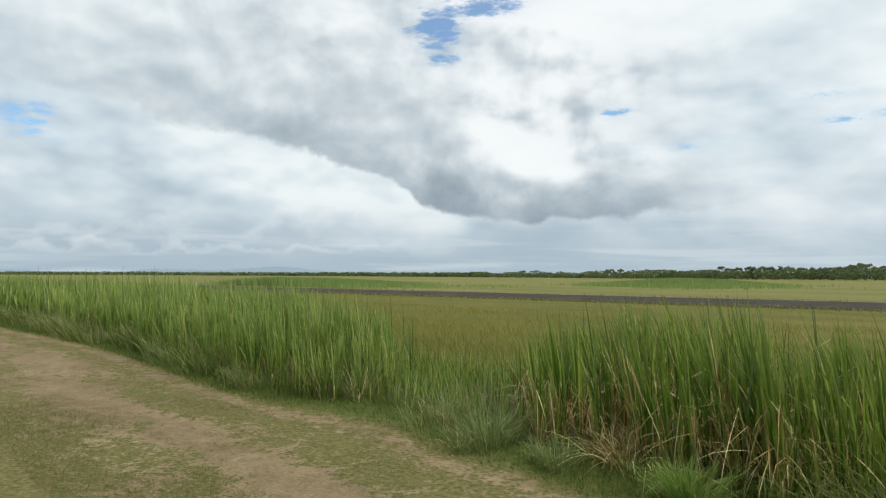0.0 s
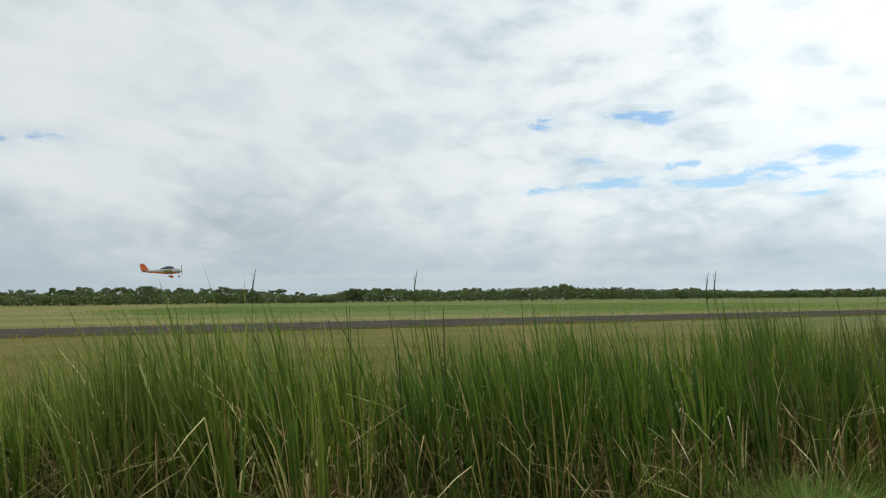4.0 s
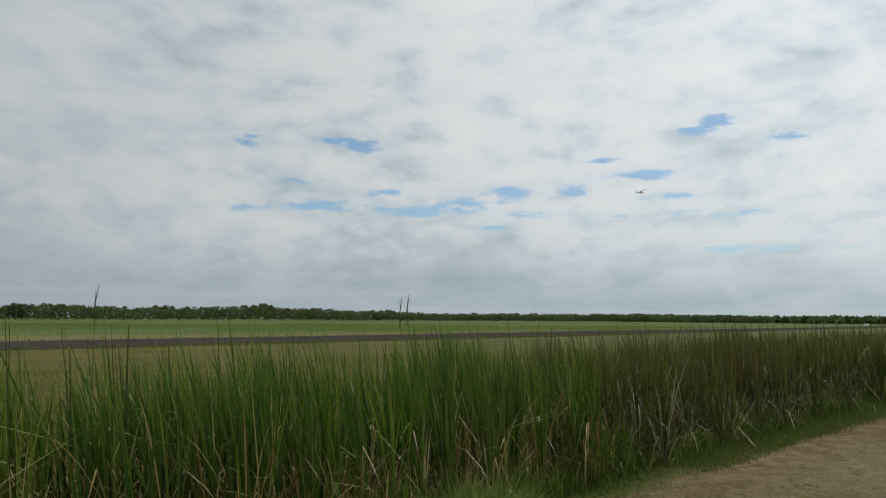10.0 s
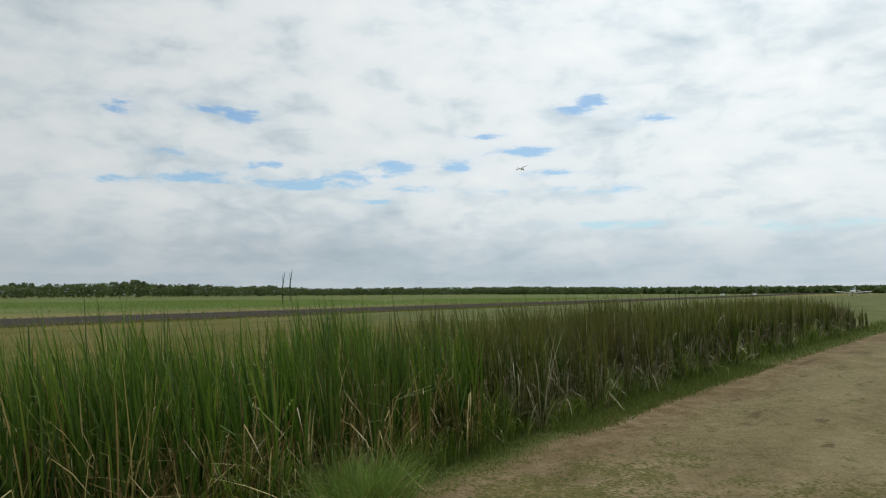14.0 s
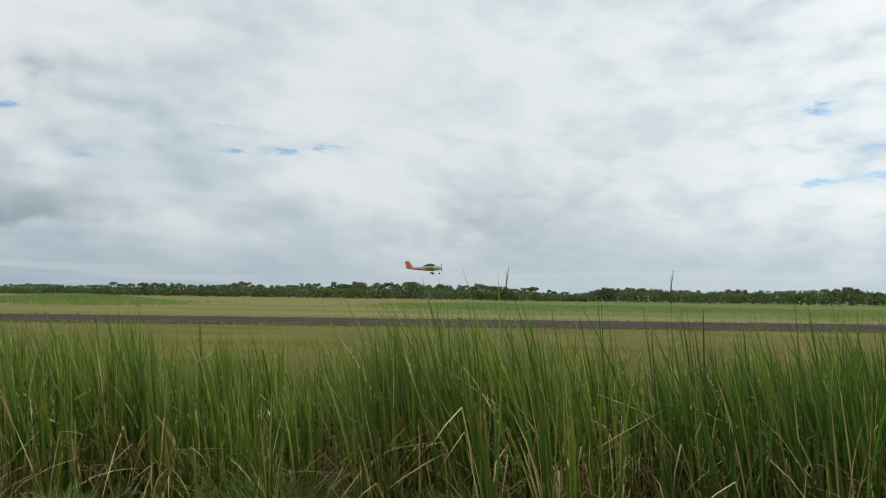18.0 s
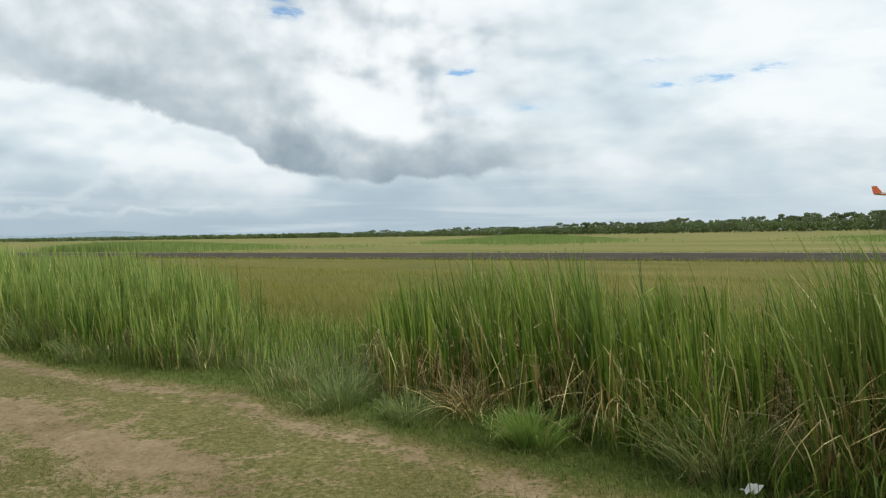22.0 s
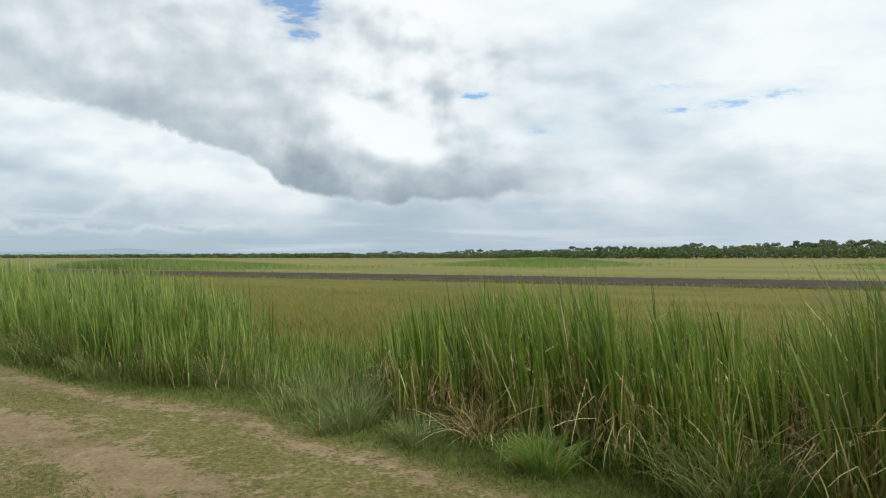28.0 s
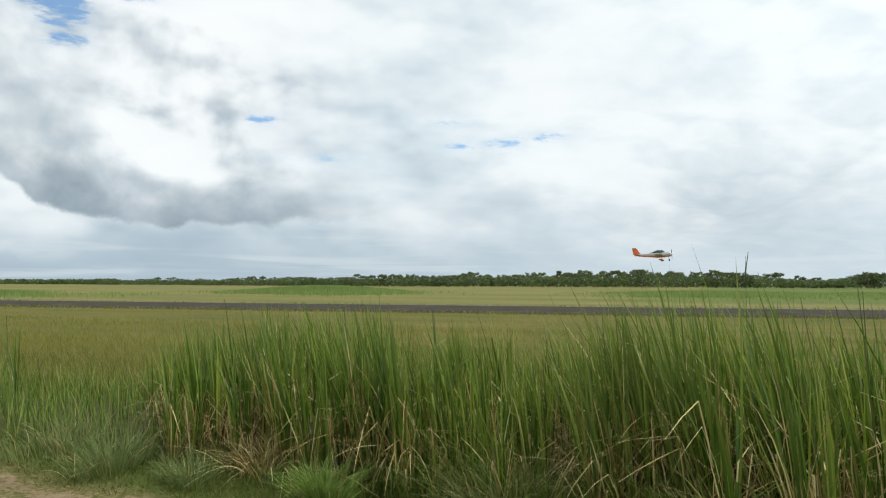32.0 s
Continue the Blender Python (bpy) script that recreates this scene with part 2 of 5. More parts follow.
        b = gauss(g, az, el, a0, e0, sa * 1.05, se * 1.05, amp)
        gaps = b if gaps is None else g.m("ADD", gaps, b)
    holes = g.noise(g.v("ADD", g.v("MULTIPLY", d, (1.0, 1.0, 3.4)), g.v("SCALE", g.xyz(warp, warp, warp), 0.06)), 21.0, 6.0, 0.62)
    near = g.m("MINIMUM", g.m("MULTIPLY", gaps, 2.2), 1.0)
    gap = g.step(g.m("ADD", g.m("MULTIPLY", g.m("MULTIPLY", g.m("SUBTRACT", holes, 0.5), near), 4.0), g.m("MULTIPLY", gaps, 1.5)), 0.36, 1.3)
    gap = g.m("MAXIMUM", gap, g.m("MULTIPLY", g.m("MINIMUM", gaps, 1.0), g.m("MULTIPLY", g.step(holes, 0.30, 0.62), 0.55)), 0.0)
    sky = g.node("ShaderNodeTexSky")
    sky.sky_type, sky.sun_disc = "NISHITA", False
    sky.sun_elevation, sky.sun_rotation = radians(SUN_EL), radians(-SUN_AZ)
    blue = g.mix(1.0, g.v("SCALE", sky.outputs[0], 0.15), (0.82, 1.02, 1.12), "MULTIPLY")
    out = g.mix(g.m("MULTIPLY", gap, 0.92), shade, blue)
    bg = g.node("ShaderNodeBackground")
    g.put(bg.inputs[0], out)
    bg.inputs[1].default_value = 1.0
    g.t.links.new(bg.outputs[0], g.node("ShaderNodeOutputWorld").inputs[0])


build_sky()
sun = new("sun", bpy.data.lights.new("sun", "SUN"))
sun.data.energy, sun.data.angle, sun.data.color = 1.9, radians(7), (1.0, 0.955, 0.88)
a, e = radians(SUN_AZ), radians(SUN_EL)
sun.matrix_world = look((-30 * math.sin(a) * math.cos(e), 30 * math.cos(a) * math.cos(e), 30 * math.sin(e)), (0, 0, 0))

# ------------------------------------------------------------------ the plan
# u runs along the track, v from the track towards the runway.
U = np.array([-0.8294, 0.5587])
V = np.array([0.5587, 0.8294])


def spot(u, v):
    return U[0] * u + V[0] * v, U[1] * u + V[1] * v


def at_az(az, r):
    return -math.sin(radians(az)) * r, math.cos(radians(az)) * r


VERGE = [(-400, 5.3), (-28, 5.1), (-16.4, 4.7), (-10.2, 4.5), (-6.5, 4.12), (-4.4, 3.95), (-2, 3.75), (0.5, 3.9), (3, 4.3), (5, 4.35), (6.2, 4.6), (7.2, 4.4), (8.3, 4.3), (9, 4.2), (12, 4.35), (15, 4.5), (19.5, 4.35), (25.5, 3.85), (40, 2.9), (60, 2.6), (400, 2.6)]
REEDS = [(-400, 7.6), (-28, 5.9), (-15, 5.4), (-10, 5.0), (-7.9, 4.75), (-6.0, 4.55), (-3, 4.15), (0, 4.3), (1.5, 4.75), (5, 5.2), (6.2, 5.1), (7.3, 5.0), (8.2, 4.75), (9.6, 4.55), (12.5, 4.65), (16.7, 4.9), (21.4, 4.8), (24.8, 4.65), (30, 4.4), (40, 3.6), (60, 3.4), (400, 3.4)]
# worn bare places on the track: u, v, half length, half width
WORN = [(5.0, 2.75, 0.95, 0.34), (7.3, 2.75, 1.3, 0.30), (10.5, 2.5, 2.2, 0.4), (3.6, 2.2, 0.7, 0.3), (1.5, 2.4, 0.8, 0.35), (14.5, 3.0, 2.5, 0.5), (20.0, 2.4, 3.5, 0.7)]


# how high the growth stands along the track
TOPS = [(-60, 1.2), (-33, 0.9), (-28, 1.45), (-13, 1.48), (-6.3, 1.42), (-4, 1.42), (-2, 1.38), (-1.2, 1.42), (-0.6, 1.46), (0.2, 1.54), (0.6, 1.5), (0.9, 1.34), (1.25, 1.12), (1.5, 1.12),
        (2, 1.26), (4, 1.28), (4.9, 1.30), (5.3, 1.22), (5.7, 1.0), (6.1, 0.6), (7, 0.55), (7.5, 0.95), (8.5, 1.18), (10, 1.32), (12, 1.40), (14.8, 1.54), (20, 1.62), (29, 1.68), (60, 1.66)]


def line(table, u):
    return np.interp(u, [p[0] for p in table], [p[1] for p in table])


# ------------------------------------------------------------------ materials
def material(name):
    mat = bpy.data.materials.new(name)
    mat.use_nodes = True
    g = Graph(mat.node_tree)
    out = g.node("ShaderNodeOutputMaterial")
    bsdf = g.node("ShaderNodeBsdfPrincipled")
    g.t.links.new(bsdf.outputs[0], out.inputs[0])
    return mat, g, bsdf, out


def place(g):
    return g.node("ShaderNodeTexCoord").outputs["Object"]


def table(g, u, rows, lo, hi, top=8.0):
    """A curve over u as a node, from rows of (u, value)."""
    us = [lo] + [p[0] for p in rows if lo < p[0] < hi] + [hi]
    f = g.m("DIVIDE", g.m("SUBTRACT", u, lo), hi - lo, clamp=True)
    return g.m("MULTIPLY", g.ramp(f, [((q - lo) / (hi - lo), float(line(rows, q)) / top) for q in us]), top)


def bump(g, bsdf, height, strength=0.5, distance=0.02):
    n = g.node("ShaderNodeBump")
    n.inputs["Strength"].default_value, n.inputs["Distance"].default_value = strength, distance
    g.put(n.inputs["Height"], height)
    g.t.links.new(n.outputs[0], bsdf.inputs["Normal"])


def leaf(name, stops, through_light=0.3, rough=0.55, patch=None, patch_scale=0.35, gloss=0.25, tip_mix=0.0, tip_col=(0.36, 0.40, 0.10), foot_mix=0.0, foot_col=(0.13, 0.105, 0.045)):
    """Blades and leaves: colour by blade, with broad patches, light and shade painted at tip and foot, some light
    passing through.
    """
    mat, g, bsdf, out = material(name)
    rnd = g.node("ShaderNodeNewGeometry").outputs["Random Per Island"]
    pos = place(g)
    fine = g.noise(pos, 9.0, 3.0)
    broad = g.noise(pos, patch_scale, 3.0)
    f = g.m("ADD", g.m("MULTIPLY", rnd, 0.62), g.m("MULTIPLY", broad, 0.5))
    f = g.m("ADD", f, g.m("MULTIPLY", g.m("SUBTRACT", fine, 0.5), 0.18))
    col = g.ramp(g.m("SUBTRACT", f, 0.08, clamp=True), stops)
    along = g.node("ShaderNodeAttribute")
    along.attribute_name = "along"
    # tips yellowed, and lightened to stand for the light on them
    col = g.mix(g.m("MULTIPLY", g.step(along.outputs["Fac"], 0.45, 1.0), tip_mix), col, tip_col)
    # feet browned as dead sheaths, with the shade deep in the bed painted in
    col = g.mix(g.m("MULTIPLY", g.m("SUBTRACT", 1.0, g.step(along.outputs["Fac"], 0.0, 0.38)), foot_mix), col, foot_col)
    if patch:
        col = g.mix(g.m("MULTIPLY", g.step(g.noise(pos, patch_scale * 0.8, 2.0), 0.52, 0.68), 0.6), col, patch)
    g.put(bsdf.inputs["Base Color"], col)
    bsdf.inputs["Roughness"].default_value = rough
    bsdf.inputs["Specular IOR Level"].default_value = gloss
    tr = g.node("ShaderNodeBsdfTranslucent")
    g.put(tr.inputs[0], col)
    mix = g.node("ShaderNodeMixShader")
    mix.inputs[0].default_value = through_light
    g.t.links.new(bsdf.outputs[0], mix.inputs[1])
    g.t.links.new(tr.outputs[0], mix.inputs[2])
    g.t.links.new(mix.outputs[0], out.inputs[0])
    return mat


def plain(name, col, rough=0.5, metal=0.0, vary=0.12, scale=6.0, coat=0.0):
    mat, g, bsdf, out = material(name)
    n = g.noise(place(g), scale, 5.0)
    lo, hi = tuple(c * (1 - vary) for c in col), tuple(min(1, c * (1 + vary)) for c in col)
    g.put(bsdf.inputs["Base Color"], g.ramp(n, [(0.3, lo), (0.7, hi)]))
    bsdf.inputs["Roughness"].default_value, bsdf.inputs["Metallic"].default_value = rough, metal
    bsdf.inputs["Coat Weight"].default_value = coat
    return mat


def ground_material():
    mat, g, bsdf, out = material("ground")
    pos = place(g)
    u = g.v("DOT_PRODUCT", pos, (float(U[0]), float(U[1]), 0.0))
    v = g.v("DOT_PRODUCT", pos, (float(V[0]), float(V[1]), 0.0))
    grain = g.noise(pos, 26.0, 6.0, 0.65)
    crumb = g.noise(pos, 6.5, 5.0, 0.6)
    clump = g.noise(pos, 1.7, 5.0, 0.6, 0.4)
    # the track: pale earth, straw and short green growth
    smear = g.noise(g.xyz(g.m("MULTIPLY", u, 0.6), v, 2.0), 1.3, 6.0, 0.62, 0.5)
    earth = g.ramp(g.m("ADD", g.m("ADD", g.m("MULTIPLY", grain, 0.28), g.m("MULTIPLY", crumb, 0.27)), g.m("MULTIPLY", smear, 0.45)),
                   [(0.34, (0.110, 0.078, 0.038)), (0.44, (0.180, 0.132, 0.068)), (0.55, (0.255, 0.190, 0.108)), (0.68, (0.36, 0.285, 0.178))])
    turf = g.ramp(g.m("ADD", g.m("MULTIPLY", grain, 0.75), g.m("MULTIPLY", crumb, 0.25)),
                  [(0.30, (0.055, 0.056, 0.016)), (0.44, (0.112, 0.108, 0.032)), (0.56, (0.175, 0.150, 0.056)), (0.70, (0.27, 0.225, 0.11))])
    worn = None
    for u0, v0, su, sv in WORN:
        d = g.m("ADD", g.m("POWER", g.m("DIVIDE", g.m("SUBTRACT", u, u0), su), 2.0), g.m("POWER", g.m("DIVIDE", g.m("SUBTRACT", v, v0), sv), 2.0))
        b = g.m("EXPONENT", g.m("MULTIPLY", d, -0.7))
        worn = b if worn is None else g.m("MAXIMUM", worn, b)
    edge = table(g, u, VERGE, -32.0, 44.0)
    rut = g.m("EXPONENT", g.m("MULTIPLY", g.m("POWER", g.m("DIVIDE", g.m("ADD", g.m("SUBTRACT", v, edge), 0.38), 0.17), 2.0), -1.0))
    rut2 = g.m("EXPONENT", g.m("MULTIPLY", g.m("POWER", g.m("DIVIDE", g.m("SUBTRACT", v, 1.9), 0.5), 2.0), -1.0))
    dry = g.m("SUBTRACT", 1.0, g.step(u, -8.5, -3.5))
    bare = g.m("ADD", g.m("MULTIPLY", g.m("SUBTRACT", clump, 0.5), 1.3), g.m("ADD", g.m("MULTIPLY", g.m("SUBTRACT", crumb, 0.5), 1.0), g.m("MULTIPLY", g.m("SUBTRACT", grain, 0.5), 0.8)))
    bare = g.m("ADD", bare, g.m("ADD", g.m("MULTIPLY", worn, 0.56), g.m("ADD", g.m("MULTIPLY", rut, 0.30), g.m("ADD", g.m("MULTIPLY", rut2, 0.14), g.m("MULTIPLY", dry, 0.42)))))
    bare = g.step(bare, 0.12, 0.30)
    rim = g.m("MULTIPLY", g.m("SUBTRACT", v, edge), -1.0)
    ragged = g.m("ADD", rim, g.m("MULTIPLY", g.m("SUBTRACT", smear, 0.5), 1.5))
    sand = g.m("MULTIPLY", g.step(ragged, 0.45, 1.05), dry)
    earth = g.mix(g.m("MULTIPLY", sand, 0.75), earth, g.ramp(g.m("ADD", g.m("MULTIPLY", grain, 0.35), g.m("ADD", g.m("MULTIPLY", crumb, 0.25), g.m("MULTIPLY", smear, 0.4))), [(0.34, (0.112, 0.091, 0.037)), (0.5, (0.200, 0.170, 0.080)), (0.66, (0.300, 0.262, 0.140))]))
    roots = g.m("MULTIPLY", g.m("MULTIPLY", g.m("SUBTRACT", 1.0, g.step(ragged, 0.5, 1.1)), dry), g.step(g.noise(pos, 2.6, 6.0, 0.7, 0.4), 0.42, 0.58))
    earth = g.mix(g.m("MULTIPLY", roots, 0.75), earth, g.ramp(grain, [(0.35, (0.075, 0.050, 0.018)), (0.6, (0.17, 0.12, 0.045))]))
    slab = g.m("MULTIPLY", g.step(g.noise(g.xyz(g.m("MULTIPLY", u, 0.8), g.m("MULTIPLY", v, 2.2), 7.0), 1.0, 5.0, 0.6, 0.3), 0.60, 0.66), dry)
    earth = g.mix(g.m("MULTIPLY", slab, 0.7), earth, (0.095, 0.066, 0.030))
    track = g.mix(bare, turf, earth)
    # the green verge and the litter under the reeds
    green = g.ramp(g.m("ADD", g.m("MULTIPLY", grain, 0.5), g.m("MULTIPLY", crumb, 0.5)),
                   [(0.3, (0.035, 0.046, 0.010)), (0.5, (0.082, 0.108, 0.022)), (0.7, (0.16, 0.175, 0.048))])
    litter = g.ramp(crumb, [(0.3, (0.035, 0.03, 0.018)), (0.6, (0.10, 0.085, 0.045)), (0.75, (0.2, 0.165, 0.09))])
    # the airfield grass, in long mown drifts of straw and green
    far = g.noise(g.xyz(g.m("MULTIPLY", u, 0.02), g.m("MULTIPLY", v, 0.075), 4.0), 1.0, 5.0, 0.6)
    mid = g.noise(g.xyz(g.m("MULTIPLY", u, 0.16), g.m("MULTIPLY", v, 0.4), 1.0), 1.0, 5.0, 0.6)
    near_field = g.ramp(g.m("ADD", g.m("MULTIPLY", mid, 0.7), g.m("MULTIPLY", grain, 0.3)),
                        [(0.30, (0.070, 0.086, 0.014)), (0.44, (0.106, 0.108, 0.021)), (0.56, (0.146, 0.128, 0.029)), (0.70, (0.190, 0.150, 0.042))])
    far_field = g.ramp(g.m("ADD", g.m("MULTIPLY", far, 0.75), g.m("MULTIPLY", mid, 0.25)),
                       [(0.32, (0.105, 0.125, 0.030)), (0.46, (0.155, 0.155, 0.042)), (0.56, (0.195, 0.178, 0.056)), (0.72, (0.245, 0.21, 0.078))])
    inner = g.m("SUBTRACT", v, table(g, u, REEDS, -32.0, 44.0))
    wig = g.m("ADD", g.m("SUBTRACT", v, edge), g.m("ADD", g.m("MULTIPLY", g.m("SUBTRACT", clump, 0.5), 0.5), g.m("MULTIPLY", g.m("SUBTRACT", crumb, 0.5), 0.5)))
    c = g.mix(g.step(wig, -0.10, 0.16), track, green)
    c = g.mix(g.step(inner, 0.0, 0.5), c, litter)
    c = g.mix(g.step(inner, 2.2, 3.2), c, near_field)
    damp = g.ramp(g.m("ADD", g.m("MULTIPLY", mid, 0.7), g.m("MULTIPLY", grain, 0.3)), [(0.3, (0.05, 0.075, 0.018)), (0.5, (0.11, 0.13, 0.035)), (0.7, (0.19, 0.18, 0.07))])
    away = g.m("MULTIPLY", g.m("SUBTRACT", 1.0, g.step(u, -40.0, -18.0)), g.step(wig, 0.3, 1.0))
    c = g.mix(away, c, damp)
    c = g.mix(g.step(v, 42.0, 52.0), c, far_field)
    lush = g.m("MULTIPLY", g.m("MULTIPLY", g.step(v, 60.0, 74.0), g.m("SUBTRACT", 1.0, g.step(u, -4.0, 16.0))), g.step(g.m("ADD", far, g.m("MULTIPLY", mid, 0.3)), 0.42, 0.62))
    c = g.mix(g.m("MULTIPLY", lush, 0.8), c, g.ramp(mid, [(0.35, (0.075, 0.115, 0.025)), (0.65, (0.13, 0.17, 0.040))]))
    g.put(bsdf.inputs["Base Color"], c)
    bsdf.inputs["Roughness"].default_value = 0.95
    bsdf.inputs["Specular IOR Level"].default_value = 0.15
    bump(g, bsdf, g.m("ADD", g.m("MULTIPLY", grain, 0.6), crumb), 0.75, 0.035)
    return mat


def asphalt_material():
    mat, g, bsdf, out = material("asphalt")
    pos = place(g)
    n = g.m("ADD", g.m("MULTIPLY", g.noise(pos, 40.0, 4.0), 0.4), g.m("MULTIPLY", g.noise(pos, 0.5, 5.0), 0.6))
    g.put(bsdf.inputs["Base Color"], g.ramp(n, [(0.3, (0.048, 0.044, 0.037)), (0.55, (0.078, 0.071, 0.058)), (0.75, (0.118, 0.106, 0.082))]))
    bsdf.inputs["Roughness"].default_value = 1.0
    bsdf.inputs["Specular IOR Level"].default_value = 0.0
    bump(g, bsdf, g.noise(pos, 60.0, 3.0), 0.4, 0.01)
    return mat


GROUND = ground_material()
ASPHALT = asphalt_material()
GRAVEL = plain("gravel", (0.17, 0.152, 0.085), 0.95, vary=0.25, scale=1.2)
# reed feet: sheath brown, darkened for the shade between the stems
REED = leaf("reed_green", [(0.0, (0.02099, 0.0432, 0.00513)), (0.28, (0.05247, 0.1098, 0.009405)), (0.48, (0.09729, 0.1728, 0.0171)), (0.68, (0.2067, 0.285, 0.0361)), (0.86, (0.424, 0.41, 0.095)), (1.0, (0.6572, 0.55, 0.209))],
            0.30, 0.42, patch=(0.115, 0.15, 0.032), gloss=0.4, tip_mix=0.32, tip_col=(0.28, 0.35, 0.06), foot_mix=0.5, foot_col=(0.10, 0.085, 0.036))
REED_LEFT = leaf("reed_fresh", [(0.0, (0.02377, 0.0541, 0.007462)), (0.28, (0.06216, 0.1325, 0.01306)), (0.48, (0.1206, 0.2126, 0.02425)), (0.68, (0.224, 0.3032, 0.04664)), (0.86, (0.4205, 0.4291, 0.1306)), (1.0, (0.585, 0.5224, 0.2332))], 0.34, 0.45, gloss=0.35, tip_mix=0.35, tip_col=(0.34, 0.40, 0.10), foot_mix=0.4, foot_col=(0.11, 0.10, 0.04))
# olive growth, taken darker still in place of weaker light on this side
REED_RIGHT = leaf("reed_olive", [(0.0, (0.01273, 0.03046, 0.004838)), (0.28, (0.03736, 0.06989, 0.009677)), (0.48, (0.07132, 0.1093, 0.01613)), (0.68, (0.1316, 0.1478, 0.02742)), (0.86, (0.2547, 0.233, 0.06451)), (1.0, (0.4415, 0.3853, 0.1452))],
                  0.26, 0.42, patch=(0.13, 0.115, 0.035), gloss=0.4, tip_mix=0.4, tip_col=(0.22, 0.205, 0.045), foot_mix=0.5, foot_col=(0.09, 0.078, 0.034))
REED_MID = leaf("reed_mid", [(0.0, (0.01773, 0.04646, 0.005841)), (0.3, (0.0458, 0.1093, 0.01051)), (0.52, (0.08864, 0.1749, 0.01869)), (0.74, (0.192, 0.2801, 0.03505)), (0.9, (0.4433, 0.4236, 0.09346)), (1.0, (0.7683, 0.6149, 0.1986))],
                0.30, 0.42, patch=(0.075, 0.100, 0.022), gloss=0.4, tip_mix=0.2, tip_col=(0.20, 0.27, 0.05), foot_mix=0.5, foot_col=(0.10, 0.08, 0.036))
STRAW = leaf("dead_reed", [(0.0, (0.0952, 0.05824, 0.0224)), (0.3, (0.2352, 0.1568, 0.05376)), (0.52, (0.4704, 0.3584, 0.1344)), (0.75, (0.7616, 0.6496, 0.3024)), (1.0, (0.896, 0.8176, 0.4704))], 0.22, 0.4, gloss=0.4)
PALE_STRAW = leaf("bleached_reed", [(0.0, (0.06925, 0.05468, 0.02683)), (0.4, (0.1847, 0.1519, 0.07266)), (0.68, (0.4386, 0.401, 0.2124)), (1.0, (0.9003, 0.887, 0.5813))], 0.2, 0.4, gloss=0.4)
FRINGE = leaf("fringe_grass", [(0.0, (0.085, 0.12, 0.022)), (0.5, (0.135, 0.155, 0.034)), (1.0, (0.22, 0.21, 0.06))], 0.35)
SPIKE = leaf("reed_spike", [(0.0, (0.05, 0.085, 0.02)), (0.6, (0.10, 0.125, 0.04)), (1.0, (0.19, 0.16, 0.07))], 0.12)
VERGE_GRASS = leaf("verge_grass", [(0.0, (0.07159, 0.1066, 0.01804)), (0.5, (0.1233, 0.1681, 0.03116)), (1.0, (0.2068, 0.2296, 0.0615))], 0.4)
BLUE_GRASS = leaf("grey_green_grass", [(0.0, (0.102, 0.153, 0.0425)), (0.5, (0.187, 0.2465, 0.0765)), (1.0, (0.323, 0.357, 0.1445))], 0.35)
LIME_GRASS = leaf("lime_grass", [(0.0, (0.1063, 0.1785, 0.02835)), (0.5, (0.1932, 0.3045, 0.0567)), (1.0, (0.3671, 0.4515, 0.1323))], 0.35)
PALE_GRASS = leaf("pale_grass", [(0.0, (0.1064, 0.16, 0.036)), (0.5, (0.2052, 0.248, 0.0756)), (1.0, (0.3952, 0.384, 0.18))], 0.4)
FIELD_GRASS = leaf("field_grass", [(0.0, (0.1708, 0.1924, 0.03488)), (0.4, (0.205, 0.2095, 0.0407)), (0.7, (0.2349, 0.224, 0.04797)), (1.0, (0.2734, 0.2437, 0.0625))], 0.28, 0.7, patch_scale=0.12)
FAR_REED = leaf("far_reed", [(0.0, (0.19, 0.275, 0.075)), (0.5, (0.24, 0.325, 0.095)), (1.0, (0.32, 0.375, 0.13))], 0.5, patch_scale=0.05)
TURF = leaf("track_turf", [(0.0, (0.070, 0.105, 0.020)), (0.35, (0.125, 0.150, 0.034)), (0.65, (0.235, 0.210, 0.08)), (1.0, (0.44, 0.37, 0.20))], 0.45, 0.8, patch_scale=0.9)
CLOD = plain("clod", (0.20, 0.145, 0.072), 0.95, vary=0.35, scale=9.0)
GUM = leaf("gum_leaves", [(0.0, (0.0952, 0.1254, 0.05376)), (0.5, (0.14, 0.1792, 0.07392)), (1.0, (0.196, 0.2352, 0.1008))], 0.3, 0.6, patch_scale=0.06)
SCRUB = leaf("scrub_leaves", [(0.0, (0.0825, 0.1155, 0.0396)), (0.5, (0.121, 0.165, 0.0572)), (1.0, (0.1705, 0.22, 0.077))], 0.3, 0.6, patch_scale=0.02)
BARK = plain("bark", (0.24, 0.20, 0.16), 0.9, vary=0.4, scale=2.0)
# the haze of distance is mixed into the hills' blue-grey colour
HAZY_HILLS = plain("hazy_hills", (0.22, 0.29, 0.34), 1.0, vary=0.08, scale=0.003)
WHITE = plain("white_paint", (0.80, 0.80, 0.79), 0.3, coat=0.4, vary=0.03)
ORANGE = plain("orange_paint", (0.72, 0.16, 0.04), 0.3, coat=0.4, vary=0.05)
SILVER = plain("silver_paint", (0.50, 0.50, 0.50), 0.35, metal=0.3, vary=0.05)
DARK = plain("dark_rubber", (0.03, 0.03, 0.03), 0.8)
GREY = plain("grey_metal", (0.32, 0.33, 0.35), 0.4, metal=0.6)
GLASS = plain("tinted_window", (0.06, 0.08, 0.10), 0.06, vary=0.02)
PAPER = plain("paper", (0.82, 0.81, 0.78), 0.7, vary=0.06, scale=20.0)


